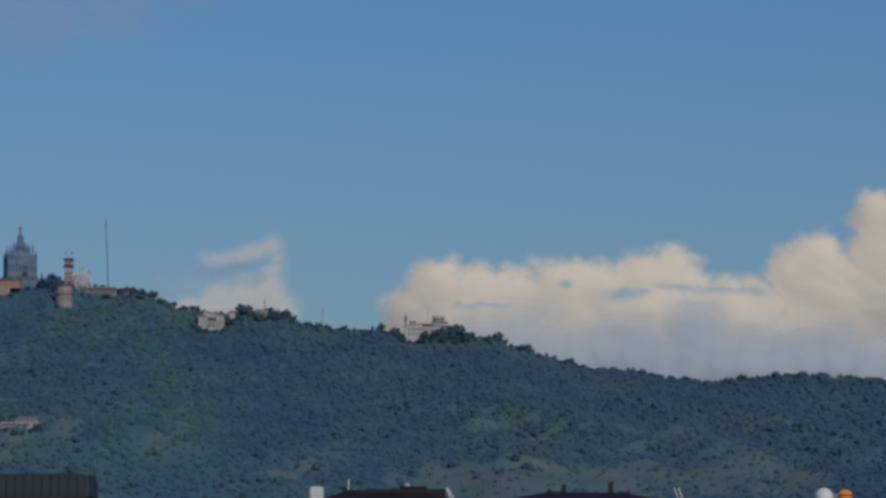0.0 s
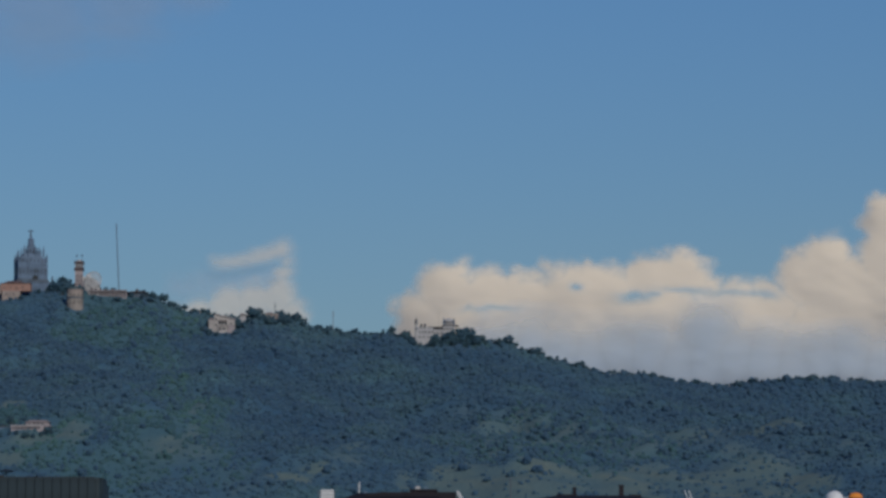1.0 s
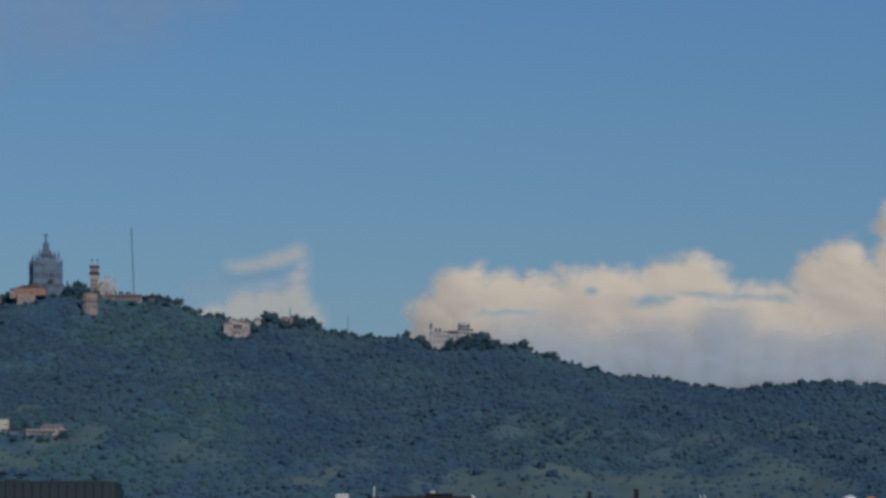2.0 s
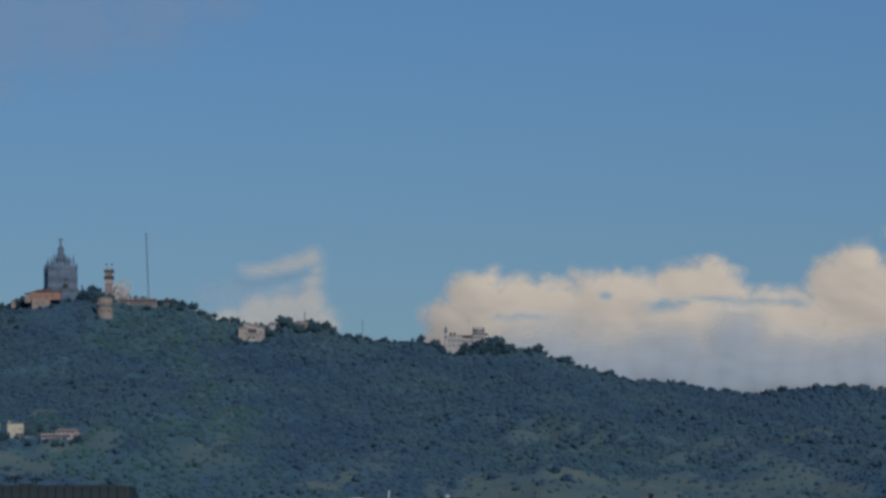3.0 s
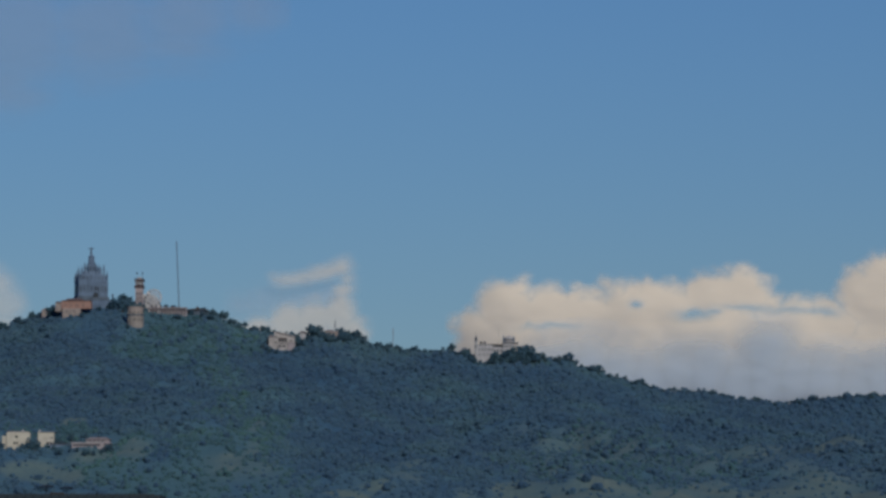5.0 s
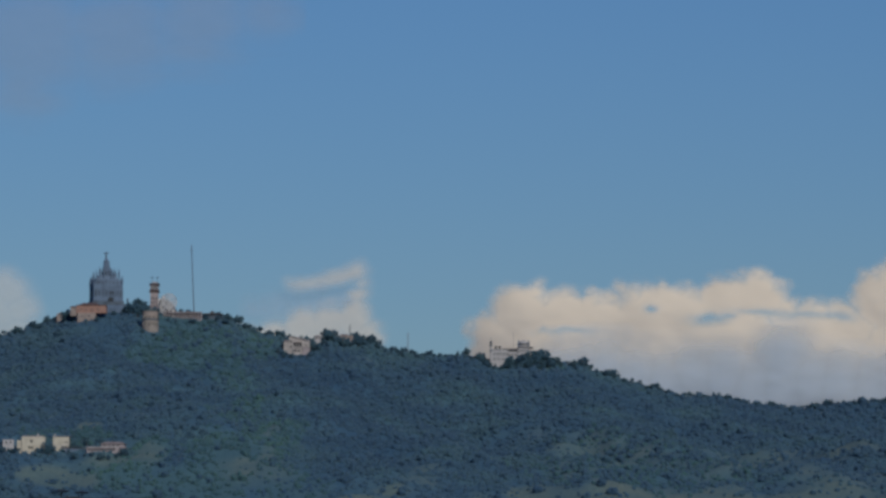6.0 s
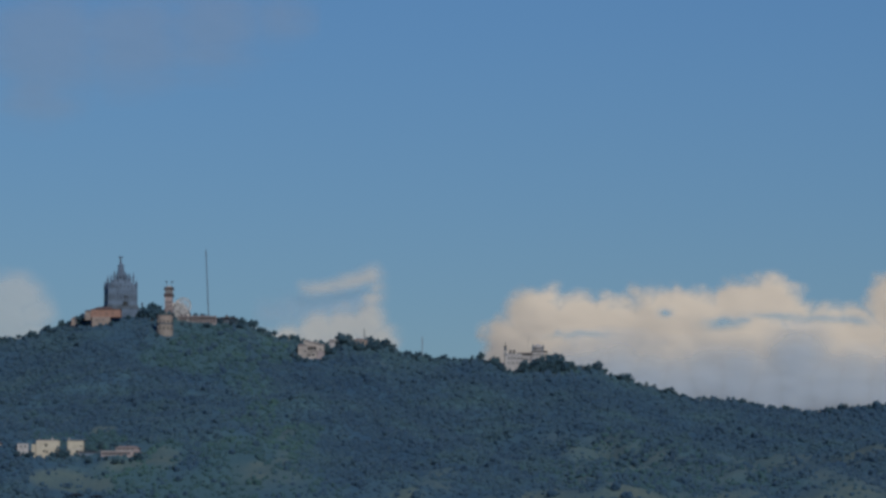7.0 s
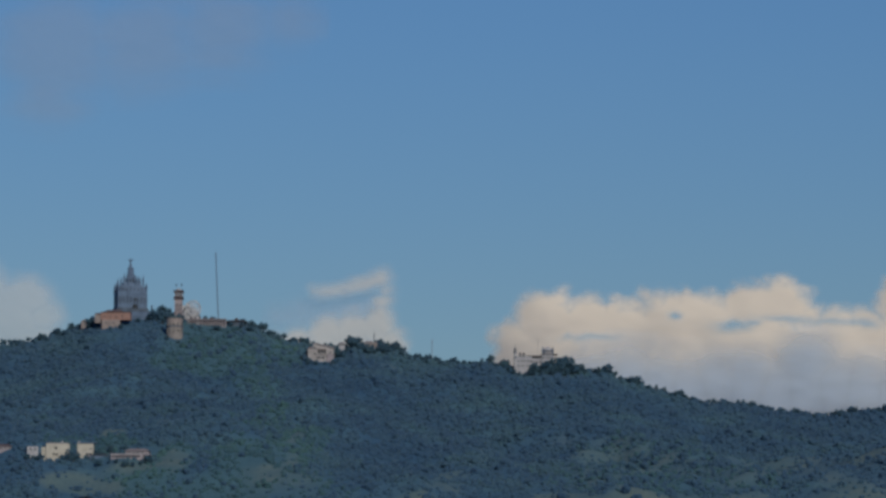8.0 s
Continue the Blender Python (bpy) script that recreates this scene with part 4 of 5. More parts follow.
def observatory():
    x, y = -20.0, 4235.0
    z = ground_at(x, y)
    o = thing("observatory", (x, y, z), "white villa-like observatory with a corner turret and a domed pavilion", "building")
    L = lambda zz: zz - z
    part("wall", box(bmesh.new(), -19.6, -2.5, 0, 12, -4, L(387.0)), WHITE, o)
    bm = bmesh.new()
    for i in range(6):
        box(bm, -19.4 + i * 1.9, -18.3 + i * 1.9, -0.25, 0.6, L(387.0), L(388.3))
    part("battlement", bm, WHITE, o)
    for px in (-15.4, -11.4):
        bm = prism(bmesh.new(), arch_profile(2.8, L(386.4), L(391.2)), -0.1, 2.2)
        place(part("roof_vault", bm, SLATE, o, "dark rounded dormer"), (px, 0, 0))
    part("wing", box(bmesh.new(), -9, 20, 1.5, 12, -4, L(385.2)), WHITE, o)
    part("wing_roof", box(bmesh.new(), -8.4, 10, 0.8, 12.5, L(385.2), L(388.2)), SLATE, o, "dark flat roof slab")
    windows(o, [(-17.0 + 3.4 * i, -0.03, L(381.0)) for i in range(5)], 1.3, 2.4, WHITE, arched=True)
    windows(o, [(-17.0 + 4.6 * i, -0.03, L(375.8)) for i in range(3)], 1.1, 1.9, WHITE)
    windows(o, [(-0.5 + 3.4 * i, 1.47, L(380.0)) for i in range(6)], 1.3, 2.4, WHITE)
    t = part("turret", drum(bmesh.new(), -20.8, 0.5, -4, L(391.2), 1.35, 1.35, 14), WHITE, o, "slender round white turret")
    bm = drum(bmesh.new(), -20.8, 0.5, L(391.2), L(391.9), 2.0, 2.0, 14)
    drum(bm, -20.8, 0.5, L(391.9), L(394.3), 1.2, 1.2, 14)
    drum(bm, -20.8, 0.5, L(394.3), L(394.9), 1.8, 1.8, 14)
    part("gallery", bm, DARK_STONE, t, "dark stone lantern gallery")
    part("band", drum(bmesh.new(), -20.8, 0.5, L(385.2), L(386.4), 1.75, 1.75, 14), DARK_STONE, t, "dark stone ring")
    bm = drum(bmesh.new(), -20.8, 0.5, L(394.9), L(397.4), 1.2, 0.25, 12)
    rod(bm, (-20.8, 0.5, L(397)), (-20.8, 0.5, L(400.2)), 0.22)
    part("spire", bm, SLATE, t)
    part("pavilion", box(bmesh.new(), 8.5, 21.5, -0.5, 11, -4, L(388.8)), WHITE, o)
    part("lower_cornice", box(bmesh.new(), 7.6, 25.2, -1.1, 11.6, L(388.8), L(390.0)), SLATE, o)
    part("drum_wall", drum(bmesh.new(), 15, 5, L(390), L(392.6), 6.0, 6.0, 20), WHITE, o)
    part("upper_cornice", drum(bmesh.new(), 15, 5, L(392.6), L(393.6), 6.9, 6.9, 20), SLATE, o)
    part("dome", ball(bmesh.new(), 15, 5, L(393.2), 5.4, 0.85, 18), WHITE, o, "low white observing dome")
    windows(o, [(10.5 + 3 * i, -0.53, L(384.5)) for i in range(4)], 1.2, 2.6, WHITE, arched=True)
    for px, hh in ((9.4, 398.6), (20.4, 397.6)):
        bm = drum(bmesh.new(), px, 0.5, L(390), L(394.5), 0.75, 0.65, 8)
        drum(bm, px, 0.5, L(394.5), L(hh), 0.95, 0.1, 8)
        part("corner_finial", bm, STONE, o)
    part("lower_wall", box(bmesh.new(), 10, 22, -2.2, -0.4, -4, L(378.5)), BRICK, o, "reddish brick lower front")
    part("flagpole", rod(bmesh.new(), (3.9, 2, L(388)), (3.9, 2, L(405.5)), 0.13), STEEL, o)


ridge_house()
observatory()


# ---- villas on the lower slope ----
def villas():
    g = "villas on the slope"
    v = thing("villa", (-408, 3195, ground_at(-408, 3195)), "cream flat-roofed villa with one round dark window", "villa", 4, g)
    t = 226.6 - ground_at(-408, 3195)
    part("wall", box(bmesh.new(), -9.5, 9.6, 0, 9, -9, t - 0.6, 0.1), CREAM, v)
    part("roof", box(bmesh.new(), -9.0, 8.8, -0.3, 9.3, t - 0.6, t, 0.05), ROSE, v)
    part("wing", box(bmesh.new(), -13.5, -9.5, 2, 9, -9, t - 3.5), CREAM, v)
    bm = bmesh.new()
    bmesh.ops.create_cone(bm, cap_ends=True, segments=16, radius1=1.15, radius2=1.15, depth=0.4,
                          matrix=Matrix.Translation((-1.4, -0.05, t - 4.4)) @ Matrix.Rotation(radians(90), 4, "X"))
    part("round_window", bm, PANE, v)
    windows(v, [(-3.2, -0.03, t - 10.2), (-0.8, -0.03, t - 10.6)], 1.5, 1.8, CREAM)
    part("chimney", box(bmesh.new(), 3.0, 4.2, 3, 4.2, t, t + 1.8), WHITE, v)

    v = thing("villa", (-388.8, 3225, ground_at(-388.8, 3225)), "cream cubic villa with a thin overhanging roof slab", "villa", 2, g)
    t = 229.4 - ground_at(-388.8, 3225)
    part("wall", box(bmesh.new(), -6.6, 6.8, 0, 9, -4, t - 1.2, 0.1), CREAM, v)
    part("roof", box(bmesh.new(), -5.0, 9.2, -1.2, 9.4, t - 1.2, t - 0.5), STONE, v, "thin grey overhanging slab")
    part("roof_room", box(bmesh.new(), -6.0, -4.2, 1, 4, t - 1.2, t + 0.5), WHITE, v)
    windows(v, [(1.6, -0.03, t - 11.8), (4.4, -0.03, t - 11.8)], 2.2, 2.1, WHITE)
    windows(v, [(4.6, -0.03, t - 6.4)], 2.2, 0.6, WHITE)
    part("string_course", box(bmesh.new(), -6.7, 6.9, -0.12, 0, t - 8.9, t - 8.6), WHITE, v)

    w = thing("terrace", (-369, 3200, ground_at(-369, 3200)), "long grey terrace with a dark edge between the villas", "terrace")
    t = 217.3 - ground_at(-369, 3200)
    part("wall", box(bmesh.new(), -13, 10, 0, 10, -6, t - 0.9), STONE, w)
    part("edge", box(bmesh.new(), -13.3, 10.3, -0.6, 10, t - 0.9, t - 0.4), SLATE, w)
    for i in range(7):
        part("railing_post", box(bmesh.new(), -12.6 + i * 3.6, -12.4 + i * 3.6, -0.4, -0.2, t - 0.4, t + 0.7), STEEL, w)
    part("handrail", box(bmesh.new(), -13, 10, -0.45, -0.15, t + 0.7, t + 0.82), STEEL, w)

    v = thing("villa", (-425.5, 3171, ground_at(-425.5, 3171)), "small white villa half hidden by trees", "villa", 6, g)
    t = 222.6 - ground_at(-425.5, 3171)
    part("wall", box(bmesh.new(), -4.4, 4.6, 0, 7, -5, t - 0.5, 0.1), WHITE, v)
    part("roof", box(bmesh.new(), -4.8, 5.0, -0.4, 7.4, t - 0.5, t), STONE, v)
    windows(v, [(-1.6, -0.03, t - 3.6), (2.0, -0.03, t - 3.6)], 1.2, 1.6, WHITE)

    v = thing("school_building", (-347.5, 3186, ground_at(-347.5, 3186)), "long rose building with a row of dark windows and tiled roofs", "building", -4, g)
    t = 217.2 - ground_at(-347.5, 3186)
    part("wall", box(bmesh.new(), -15.5, 11, 0, 9, -4, t - 0.4), ROSE, v)
    part("cornice", box(bmesh.new(), -15.8, 11.3, -0.4, 9.3, t - 0.4, t), WHITE, v)
    part("upper_storey", box(bmesh.new(), -4, 15, 4, 12, -4, t + 2.6), ROSE, v)
    part("roof", hip(bmesh.new(), -4.4, 15.4, 3.6, 12.4, t + 2.6, t + 4.4, 3, 3, 0.5), ROSE_TILE, v)
    part("end_wing", box(bmesh.new(), 11, 16.5, 1, 9, -4, t - 1.2), TAN, v)
    part("end_roof", hip(bmesh.new(), 10.8, 17, 0.6, 9.4, t - 1.2, t + 0.4, 1.5, 2, 0.4), ROSE_TILE, v)
    windows(v, [(-13.6 + 2.35 * i, -0.03, t - 3.2) for i in range(10)], 1.75, 1.8, ROSE, sill=False)
    windows(v, [(-1 + 3.6 * i, 3.97, t + 0.6) for i in range(4)], 1.3, 1.3, WHITE)
    windows(v, [(13.2, 0.97, t - 3.4), (15.2, 0.97, t - 3.4)], 1.0, 1.3, WHITE)

    v = thing("farm_house", (-452, 3190, ground_at(-452, 3190)), "low rose house with a long tiled roof", "house", 3, g)
    t = max(225.4 - ground_at(-452, 3190), 3.0)
    part("wall", box(bmesh.new(), -8, 6, 0, 8, -4, t - 1.6), ROSE, v)
    part("roof", hip(bmesh.new(), -8.4, 6.4, -0.4, 8.4, t - 1.6, t, 3, 3.5, 0.5), TILE, v)
    windows(v, [(-5 + 3.2 * i, -0.03, t - 4) for i in range(4)], 1.1, 1.4, WHITE)


villas()


# ---- pines along the skyline ----
def pine_tree(seed, high, wide, flat):
    rnd = random.Random(seed)
    t = thing("pine_tree", (0, 0, 0), "dark green stone pine with a spreading crown on the ridge", "tree", group="pines on the ridge")
    bm = bmesh.new()
    bend = rnd.uniform(-0.5, 0.5)
    base = high * 0.45
    for i in range(4):
        f, g = i / 4, (i + 1) / 4
        rod(bm, (bend * f * f, 0, base * f * 1.1 - (1.5 if i == 0 else 0)), (bend * g * g, 0, base * g * 1.1), 0.42 - 0.07 * i, 7)
    for i in range(6):
        a = i * 1.05 + rnd.uniform(-0.3, 0.3)
        rod(bm, (bend, 0, base * rnd.uniform(0.8, 1.05)), (bend + wide * 0.62 * math.cos(a), wide * 0.62 * math.sin(a), high * rnd.uniform(0.62, 0.8)), 0.16, 5)
    part("trunk", bm, BARK, t)
    bm = bmesh.new()
    for i in range(100):
        a, c = rnd.uniform(0, 6.283), rnd.uniform(-1, 1)
        q = rnd.uniform(0.35, 1) ** 0.5
        lump = 1 + 0.22 * math.sin(3 * a + seed) + 0.12 * math.sin(5 * c + a)
        rr = wide * q * lump * math.sqrt(1 - c * c)
        up = high * 0.57 + high * 0.4 * min(flat, 1.05) * q * c * lump
        k = wide * rnd.uniform(0.16, 0.28)
        made = bmesh.ops.create_icosphere(bm, subdivisions=1, radius=k)["verts"]
        off = Vector((bend + rr * math.cos(a), rr * math.sin(a), up))
        for v in made:
            v.co = v.co * rnd.uniform(0.65, 1.3) * (1 if v.co.z > 0 else 0.75) + off
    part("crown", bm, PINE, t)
    return t


def plant_pines():
    rnd = random.Random(9)
    kinds = [pine_tree(1, 9, 4.4, 1.0), pine_tree(2, 7.5, 3.3, 1.1), pine_tree(3, 11, 5.4, 0.9), pine_tree(4, 9, 2.7, 1.2), pine_tree(5, 6.5, 3.6, 0.8)]
    # x and size of those that stand out of the skyline
    spots = [(-545, 1.0), (-528, 1.2), (-428, 1.0), (-421, 0.8), (-415, 0.7), (-341, 0.9), (-330, 1.1), (-318, 1.0), (-306, 0.8), (-284, 1.0), (-274, 0.9),
             (-262, 0.8), (-220, 1.4), (-212, 1.5), (-205, 1.2), (-190, 1.25), (-181, 1.2), (-172, 1.15), (-163, 1.0), (-148, 1.3), (-108, 0.9),
             (-68, 1.25), (-52, 0.9), (12, 1.25), (21, 1.3), (30, 1.1), (50, 1.05), (60, 1.15)]
    n = 0
    for x, k in spots:
        y = 4246 + rnd.uniform(-6, 4)
        src = kinds[n % 5]
        copy_thing(src, pose(x, y, ground_at(x, y) - 0.3, 0, 0, rnd.uniform(0, 360)) @ Matrix.Diagonal((k, k, k, 1)))
        n += 1
    # those that stand before walls on the summit, along the ridge and between the villas
    summit_trees = [(-441, 4203, 0.8), (-433, 4206, 1.9), (-425, 4203, 1.6), (-418, 4206, 1.8), (-450, 4200, 0.5), (-340, 4226, 1.0),
                    (-331, 4229, 1.1), (-352, 4229, 0.6), (-300, 4235, 1.0), (-503, 4205, 1.1), (-494, 4190, 0.8), (-401, 4140, 0.6),
                    (-413, 4142, 0.55), (-477, 4168, 0.5), (-466, 4172, 0.5), (-392, 4205, 0.6), (-370, 4205, 0.5), (-411, 4205, 1.4), (-406, 4207, 1.7), (-430, 4201, 1.4), (-383, 4203, 0.5), (-365, 4206, 1.1)]
    ridge_trees = [(-263, 4160, 0.8), (-235, 4160, 0.75), (-254, 4154, 0.5), (-270, 4166, 0.9), (-233, 4172, 0.9), (-262, 4152, 0.5), (-13, 4224, 1.35), (-6, 4223, 1.4), (0, 4223, 2.2), (6, 4226, 2.4),
                   (13, 4229, 2.2), (-47, 4230, 1.0), (-20, 4223, 1.25), (-210, 4222, 1.1), (-222, 4224, 1.1), (-186, 4222, 1.2), (-178, 4224, 1.1),
                   (-196, 4216, 0.8), (-36, 4221, 0.62), (-28, 4221, 0.7), (-42, 4223, 0.7), (-31, 4218, 0.5), (-23, 4222, 0.8), (-38, 4217, 0.5),
                   (-245, 4160, 0.45), (-204, 4220, 1.2), (-197, 4221, 1.2), (-200, 4214, 0.8), (1, 4212, 1.0), (9, 4214, 1.1), (-8, 4212, 0.9), (16, 4217, 1.0), (24, 4222, 1.0),
                   (-257, 4189, 1.5), (-241, 4191, 1.5), (-236, 4187, 1.3), (-263, 4187, 1.2), (-229, 4189, 1.1)]
    villa_trees = [(-397.5, 3187, 1.25), (-421, 3168, 0.8), (-417, 3160, 0.6), (-379, 3196, 0.5), (-372, 3175, 0.6), (-333, 3180, 0.8),
                   (-385, 3203, 0.4), (-393.8, 3190, 1.0), (-424, 3163, 0.55), (-429, 3162, 0.5), (-379, 3222, 0.9), (-374, 3216, 0.8), (-349, 3166, 0.7), (-343, 3168, 0.6), (-402, 3178, 0.55), (-366, 3212, 0.9), (-355, 3214, 1.0), (-357, 3174, 0.45), (-337, 3173, 0.55), (-331, 3178, 0.7), (-363, 3176, 0.4)]
    for x, y, k in summit_trees + ridge_trees + villa_trees:
        copy_thing(kinds[n % 5], pose(x, y, ground_at(x, y) - 0.3, 0, 0, rnd.uniform(0, 360)) @ Matrix.Diagonal((k, k, k, 1)))
        n += 1
    x = -715.0
    while x < 590:
        x += rnd.uniform(3.0, 6.6)
        if any(a < x < b for a, b in ((-503, -400), (-396, -348), (-44, 6))):
            continue
        y = 4246 + rnd.uniform(-14, 5)
        k = rnd.uniform(0.5, 0.82)
        copy_thing(kinds[rnd.randrange(5)], pose(x, y, ground_at(x, y) - 0.3, 0, 0, rnd.uniform(0, 360)) @ Matrix.Diagonal((k, k, k, 1)))
    # the five patterns themselves stand on the ridge too
    for t, x in zip(kinds, (-560, -590, 92, 330, 470)):
        t.matrix_world = pose(x, 4238, ground_at(x, 4238) - 0.3)


plant_pines()


# ---- city roofs below the hill ----
def block(name, at, wx, wy, top, label, wall_mat, storeys=10):
    """A tall apartment block under a roof: walls, floors' bands and windows on the side to the street."""
    b = thing(name, at, label, "building")
    part("wall", box(bmesh.new(), -wx / 2, wx / 2, 0, wy, -1, top), wall_mat, b)
    n = max(3, int(wx / 2.6))
    spots = [(-wx / 2 + (i + 0.5) * wx / n, -0.03, 2.0 + k * (top - 2) / storeys) for k in range(storeys - 1) for i in range(n)]
    windows(b, spots, 1.2, 1.6, WHITE)
    return b


def city():
    # screen of upright sheets round a roof
    x0, x1, y = -44.5, -27.1, 300.0
    g = ground_at(-36, y)
    b = block("apartment_block", (-35.8, y, g), 16.8, 14, 37.2 - g, "tall apartment block with a dark ribbed roof screen", TAN, 11)
    t = 39.05 - g
    part("roof_slab", box(bmesh.new(), -8.9, 8.5, -0.4, 14.4, t - 1.85, t - 1.68), BLACK, b)
    scr = part("roof_screen", box(bmesh.new(), -8.6, 8.0, 0.25, 13.8, t - 1.68, t - 0.06, 0.05), GREEN_SHEET, b, "dark green metal roof screen")
    bm = box(bmesh.new(), 0.02, 0.66, 0, 0.18, t - 1.68, t, 0.025)
    first = place(part("panel", bm, GREEN_SHEET, scr), (-8.75, 0, 0))
    for i in range(1, 25):
        share("panel", first, scr, (-8.75 + i * 0.68, 0, 0))
    for i in range(7):
        a = radians(12.8 * (i + 0.5))
        share("panel", first, scr, (8.25 + 0.42 * math.sin(a) - 0.05, 0.42 - 0.42 * math.cos(a), 0), math.degrees(a), (0.16, 1, 1))
    for i in range(6):
        share("panel", first, scr, (8.68, 0.5 + i * 0.68, 0), 90)
    part("rim", box(bmesh.new(), -8.75, 8.1, 0.02, 0.3, t, t + 0.05), BLACK, scr)
    # two flat parasols over the screen
    for k, (px, zz) in enumerate(((-36.65, 39.94), (-35.05, 39.82))):
        p = thing("parasol", (px, 304, t + g - 1.68), "dark flat open parasol on the roof terrace", "parasol", group="roof parasols")
        h = zz - (t + g - 1.68)
        part("pole", rod(bmesh.new(), (0, 0, 0), (0.1, 0, h), 0.035), BLACK, p)
        bm = drum(bmesh.new(), 0.1, 0, h - 0.1, h + 0.05, 0.74, 0.12, 8)
        part("canopy", bm, BLACK, p)
        bm = bmesh.new()
        for i in range(8):
            a = i * math.pi / 4
            rod(bm, (0.05, 0, h - 0.35), (0.1 + 0.6 * math.cos(a), 0.6 * math.sin(a), h - 0.09), 0.012, 4)
        part("rib", bm, STEEL, p)
    c = thing("roof_table", (-35.85, 303.5, t + g - 1.68), "dark roof terrace bench with a backrest", "bench")
    part("seat", box(bmesh.new(), -0.7, 0.7, -0.2, 0.25, 1.72, 1.84, 0.02), BLACK, c)
    part("backrest", box(bmesh.new(), -0.4, 0.75, 0.2, 0.25, 1.84, 2.02, 0.02), BLACK, c)
    for sx in (-0.6, 0.6):
        part("leg", box(bmesh.new(), sx - 0.04, sx + 0.04, -0.1, 0.1, 0, 1.72), BLACK, c)

    # dark hipped roof with a low lantern
    y = 300.0
    g = ground_at(-4.5, y)
    b = block("apartment_block", (-4.4, y, g), 10.2, 11, 36.9 - g, "tall apartment block with a dark brown hipped roof", ROSE, 11)
    t = 37.98 - g
    part("roof", hip(bmesh.new(), -5.6, 5.05, -0.3, 11, 36.9 - g, t, 2.6, 3.0, 0.3), BROWN, b, "dark brown roof")
    bm = prism(bmesh.new(), [(-2.9, 36.9 - g), (4.6, 36.9 - g), (4.6, t + 0.03), (-1.2, t + 0.03), (-2.4, t - 0.1)], 2.0, 8)
    part("roof_ridge", bm, BROWN, b)
    bm = box(bmesh.new(), 1.1, 3.05, 3, 5, t - 0.1, t + 0.16, 0.02)
    box(bm, 1.0, 3.15, 2.9, 5.1, t + 0.16, t + 0.3, 0.02)
    part("lantern", bm, BROWN, b)
    part("chimney", box(bmesh.new(), 1.45, 1.8, 3.6, 4.0, t + 0.3, t + 0.55), WHITE, b)
    part("chimney", box(bmesh.new(), 2.15, 2.35, 3.6, 4.0, t + 0.3, t + 0.5), STONE, b)
    part("downpipe", rod(bmesh.new(), (4.65, -0.1, t + 0.02), (4.98, -0.1, t - 0.75), 0.06), WHITE_STEEL, b)
    part("gutter", rod(bmesh.new(), (4.75, -0.15, t + 0.0), (5.2, -0.15, t - 0.75), 0.05), WHITE_STEEL, b)
    k = thing("water_tank", (-9.75, 300, ground_at(-9.75, 300)), "white ribbed rooftop tank on a slim stair tower", "tank")
    z = 37.1 - ground_at(-9.75, 300)
    part("stair_tower", box(bmesh.new(), -0.75, 0.75, 0.1, 2, -1, z), STONE, k)
    bm = box(bmesh.new(), -0.5, 0.52, 0, 1.2, z, z + 1.0, 0.05)
    tank = part("tank", bm, WHITE_STEEL, k)
    for i in range(4):
        part("rib", box(bmesh.new(), -0.55, 0.57, -0.05, 1.25, z + 0.08 + i * 0.25, z + 0.15 + i * 0.25), WHITE, tank)
    part("ladder", box(bmesh.new(), -0.72, -0.66, 0.3, 0.4, z, z + 0.95), STEEL, k)
    a = thing("vent_pipe", (-7.35, 303, 36.9), "pale bent vent pipe on the roof", "pipe")
    bm = rod(bmesh.new(), (0, 0, 0), (0, 0, 1.85), 0.05)
    rod(bm, (0, 0, 1.8), (0.1, 0, 1.9), 0.05)
    part("pipe", bm, WHITE_STEEL, a)
    part("cowl", drum(bmesh.new(), 0.45, 0, 0.6, 1.2, 0.28, 0.2, 8), STONE, a)

    # dark hipped roof with two chimneys
    y = 310.0
    g = ground_at(11, y)
    b = block("apartment_block", (11.2, y, g), 10.6, 11, 37.3 - g, "tall apartment block with a low dark roof and two chimneys", TAN, 11)
    t = 38.2 - g
    part("roof", hip(bmesh.new(), -6.1, 6.2, -0.3, 11, 37.55 - g, t, 3.2, 3.0, 0.2), BROWN, b, "low dark brown roof")
    part("roof_ridge", box(bmesh.new(), -2.9, -1.3, 3, 5, t - 0.1, t + 0.1), BROWN, b)
    part("roof_ridge", box(bmesh.new(), 3.0, 3.9, 3, 5, t - 0.1, t + 0.08), BROWN, b)
    for px, hh, w in ((-1.45, 0.62, 0.13), (2.32, 0.82, 0.19)):
        ch = part("chimney", box(bmesh.new(), px - w, px + w, 3.4, 3.4 + 2 * w, t - 0.4, t + hh, 0.02), BROWN, b)
        part("cap", box(bmesh.new(), px - w - 0.06, px + w + 0.06, 3.34, 3.46 + 2 * w, t + hh, t + hh + 0.07), BLACK, ch)
    a = thing("television_antenna", (4.5, 308, 0), "thin dark television antenna pole", "antenna")
    a.location.z = ground_at(4.5, 308)
    part("pole", rod(bmesh.new(), (0, 0, -1), (0, 0, 39.4 - a.location.z), 0.045), STEEL, a)
    for i in range(2):
        part("crossbar", rod(bmesh.new(), (-0.12, 0, 38.9 - a.location.z + i * 0.3), (0.12, 0, 38.9 - a.location.z + i * 0.3), 0.012), STEEL, a)
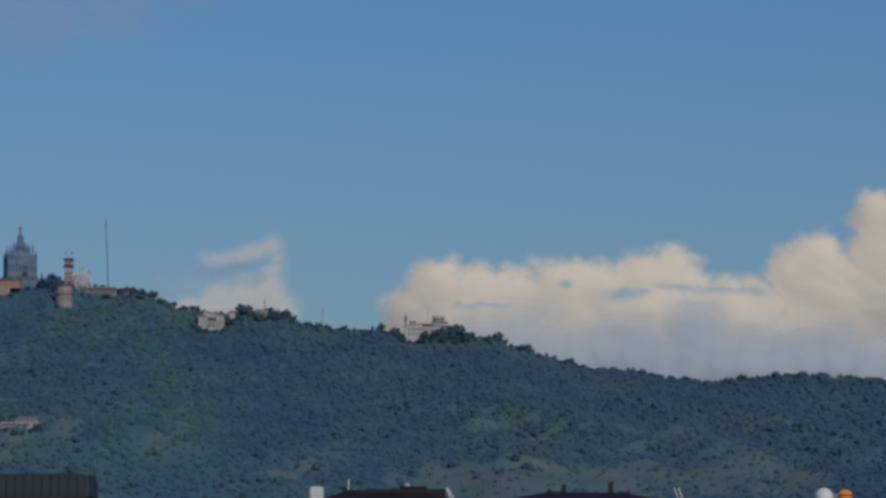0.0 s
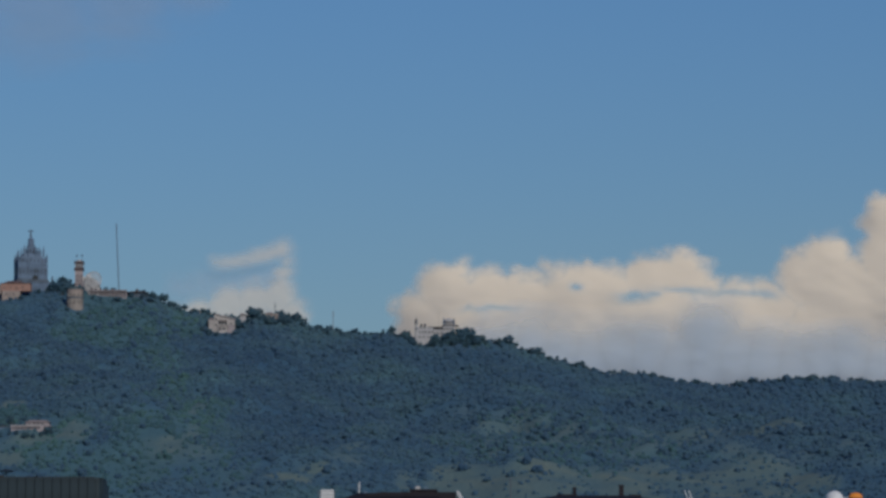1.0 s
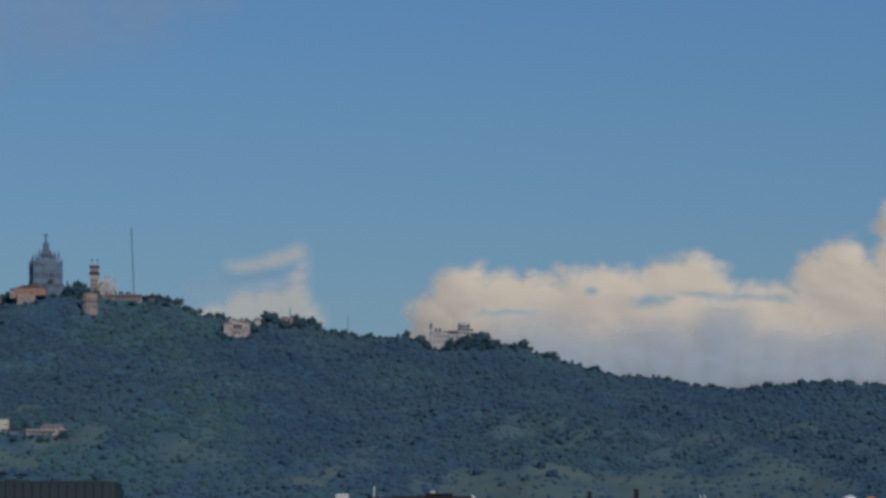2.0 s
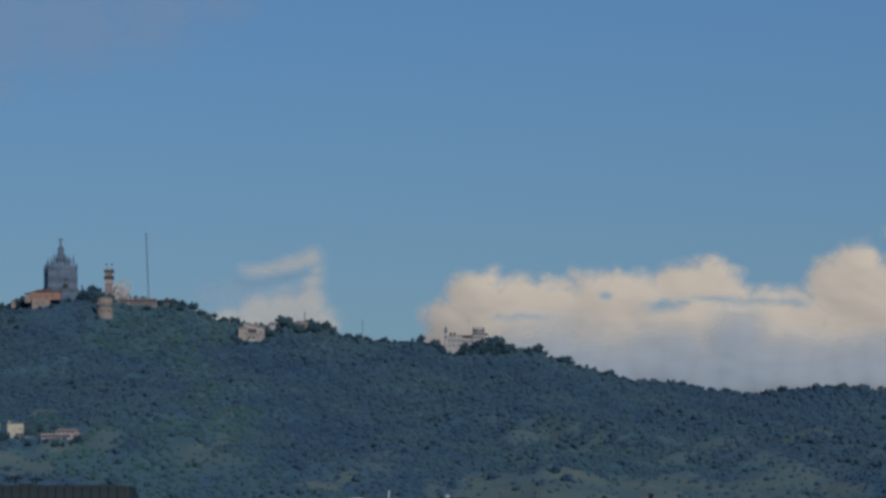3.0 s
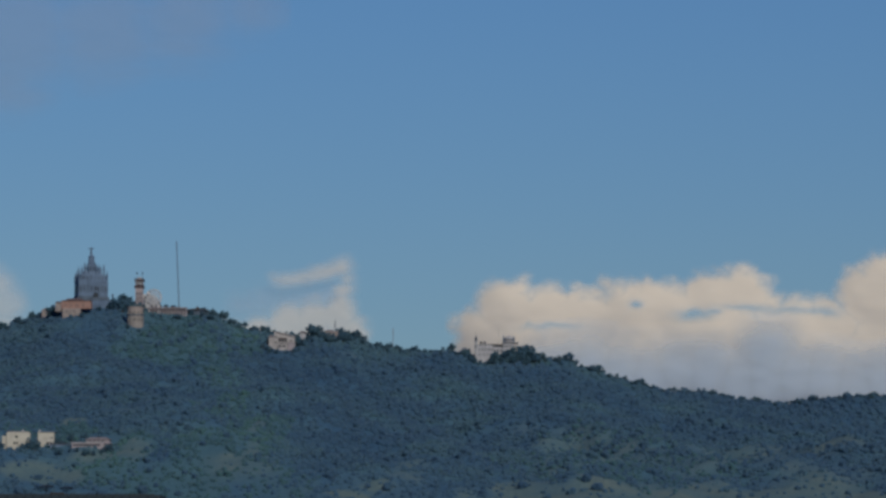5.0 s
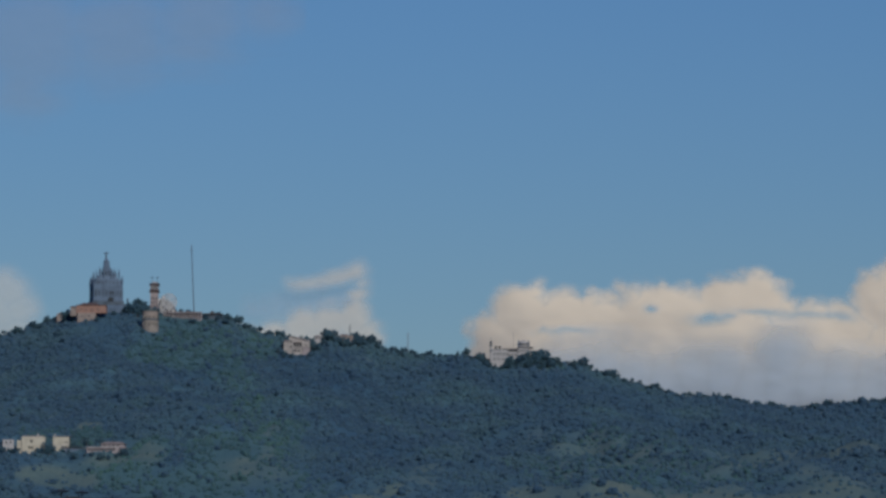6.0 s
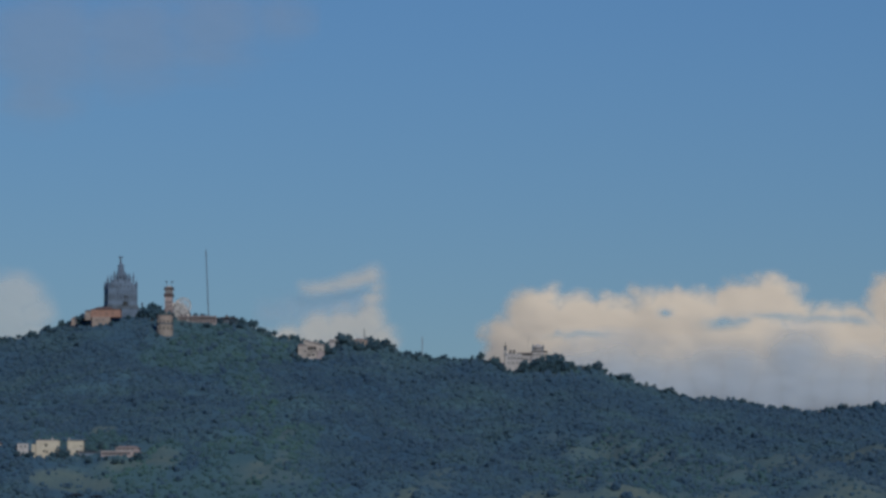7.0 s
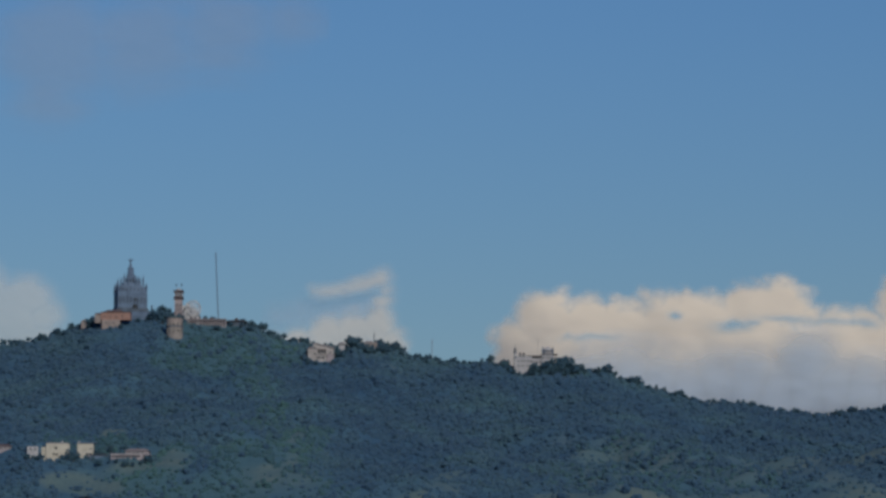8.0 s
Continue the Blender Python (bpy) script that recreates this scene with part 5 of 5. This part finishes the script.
    k = thing("roof_ladder", (18.6, 310, 36.0), "pale leaning roof ladder behind the roof edge", "ladder")
    k.location.z = ground_at(18.6, 310)
    q = 38.5 - k.location.z
    for dx in (-0.2, 0.14):
        bm = rod(bmesh.new(), (dx + 0.34, 0, -1), (dx + 0.34, 0, q - 1.0), 0.04)
        rod(bm, (dx + 0.34, 0, q - 1.0), (dx, 0, q), 0.04)
        part("pole", bm, WHITE_STEEL, k)
    for i in range(3):
        part("rung", rod(bmesh.new(), (0.1 + 0.08 * i, 0, q - 0.55 - 0.3 * i), (0.42 + 0.08 * i, 0, q - 0.55 - 0.3 * i), 0.02), WHITE_STEEL, k)

    # white and orange balls on a roof rail
    y = 280.0
    g = ground_at(28.3, y)
    b = block("apartment_block", (29.5, y, g), 7.0, 9, 35.6 - g, "tall pale apartment block with a railed roof terrace", WHITE, 11)
    part("parapet", box(bmesh.new(), -3.5, 3.5, 0, 0.25, 35.6 - g, 36.0 - g), WHITE, b)
    s = thing("globe_tank", (27.48, 280.9, 35.6), "round white tank on the roof terrace", "tank")
    part("foot", drum(bmesh.new(), 0, 0, 0, 0.45, 0.3, 0.3, 12), STEEL, s)
    part("globe", ball(bmesh.new(), 0, 0, 0.92, 0.68, 1.0, 24), WHITE_STEEL, s)
    s = thing("orange_parasol", (29.0, 280.9, 35.6), "closed rounded orange cover on the roof terrace", "cover")
    bm = drum(bmesh.new(), 0, 0, 0, 1.1, 0.5, 0.52, 20)
    ball(bm, 0, 0, 1.1, 0.52, 0.72, 20)
    part("cover", bm, CANVAS, s)
    part("band", drum(bmesh.new(), 0, 0, 0.98, 1.08, 0.535, 0.535, 20), BRICK, s)
    r = thing("roof_railing", (28.3, 280.8, 35.6), "slim pale railing between the roof covers", "railing")
    for zz in (0.75, 0.92, 1.08):
        part("rail", rod(bmesh.new(), (-0.5, 0, zz), (0.4, 0, zz), 0.025), WHITE_STEEL, r)
    for sx in (-0.5, 0.4):
        part("post", rod(bmesh.new(), (sx, 0, 0), (sx, 0, 1.1), 0.03), WHITE_STEEL, r)


city()
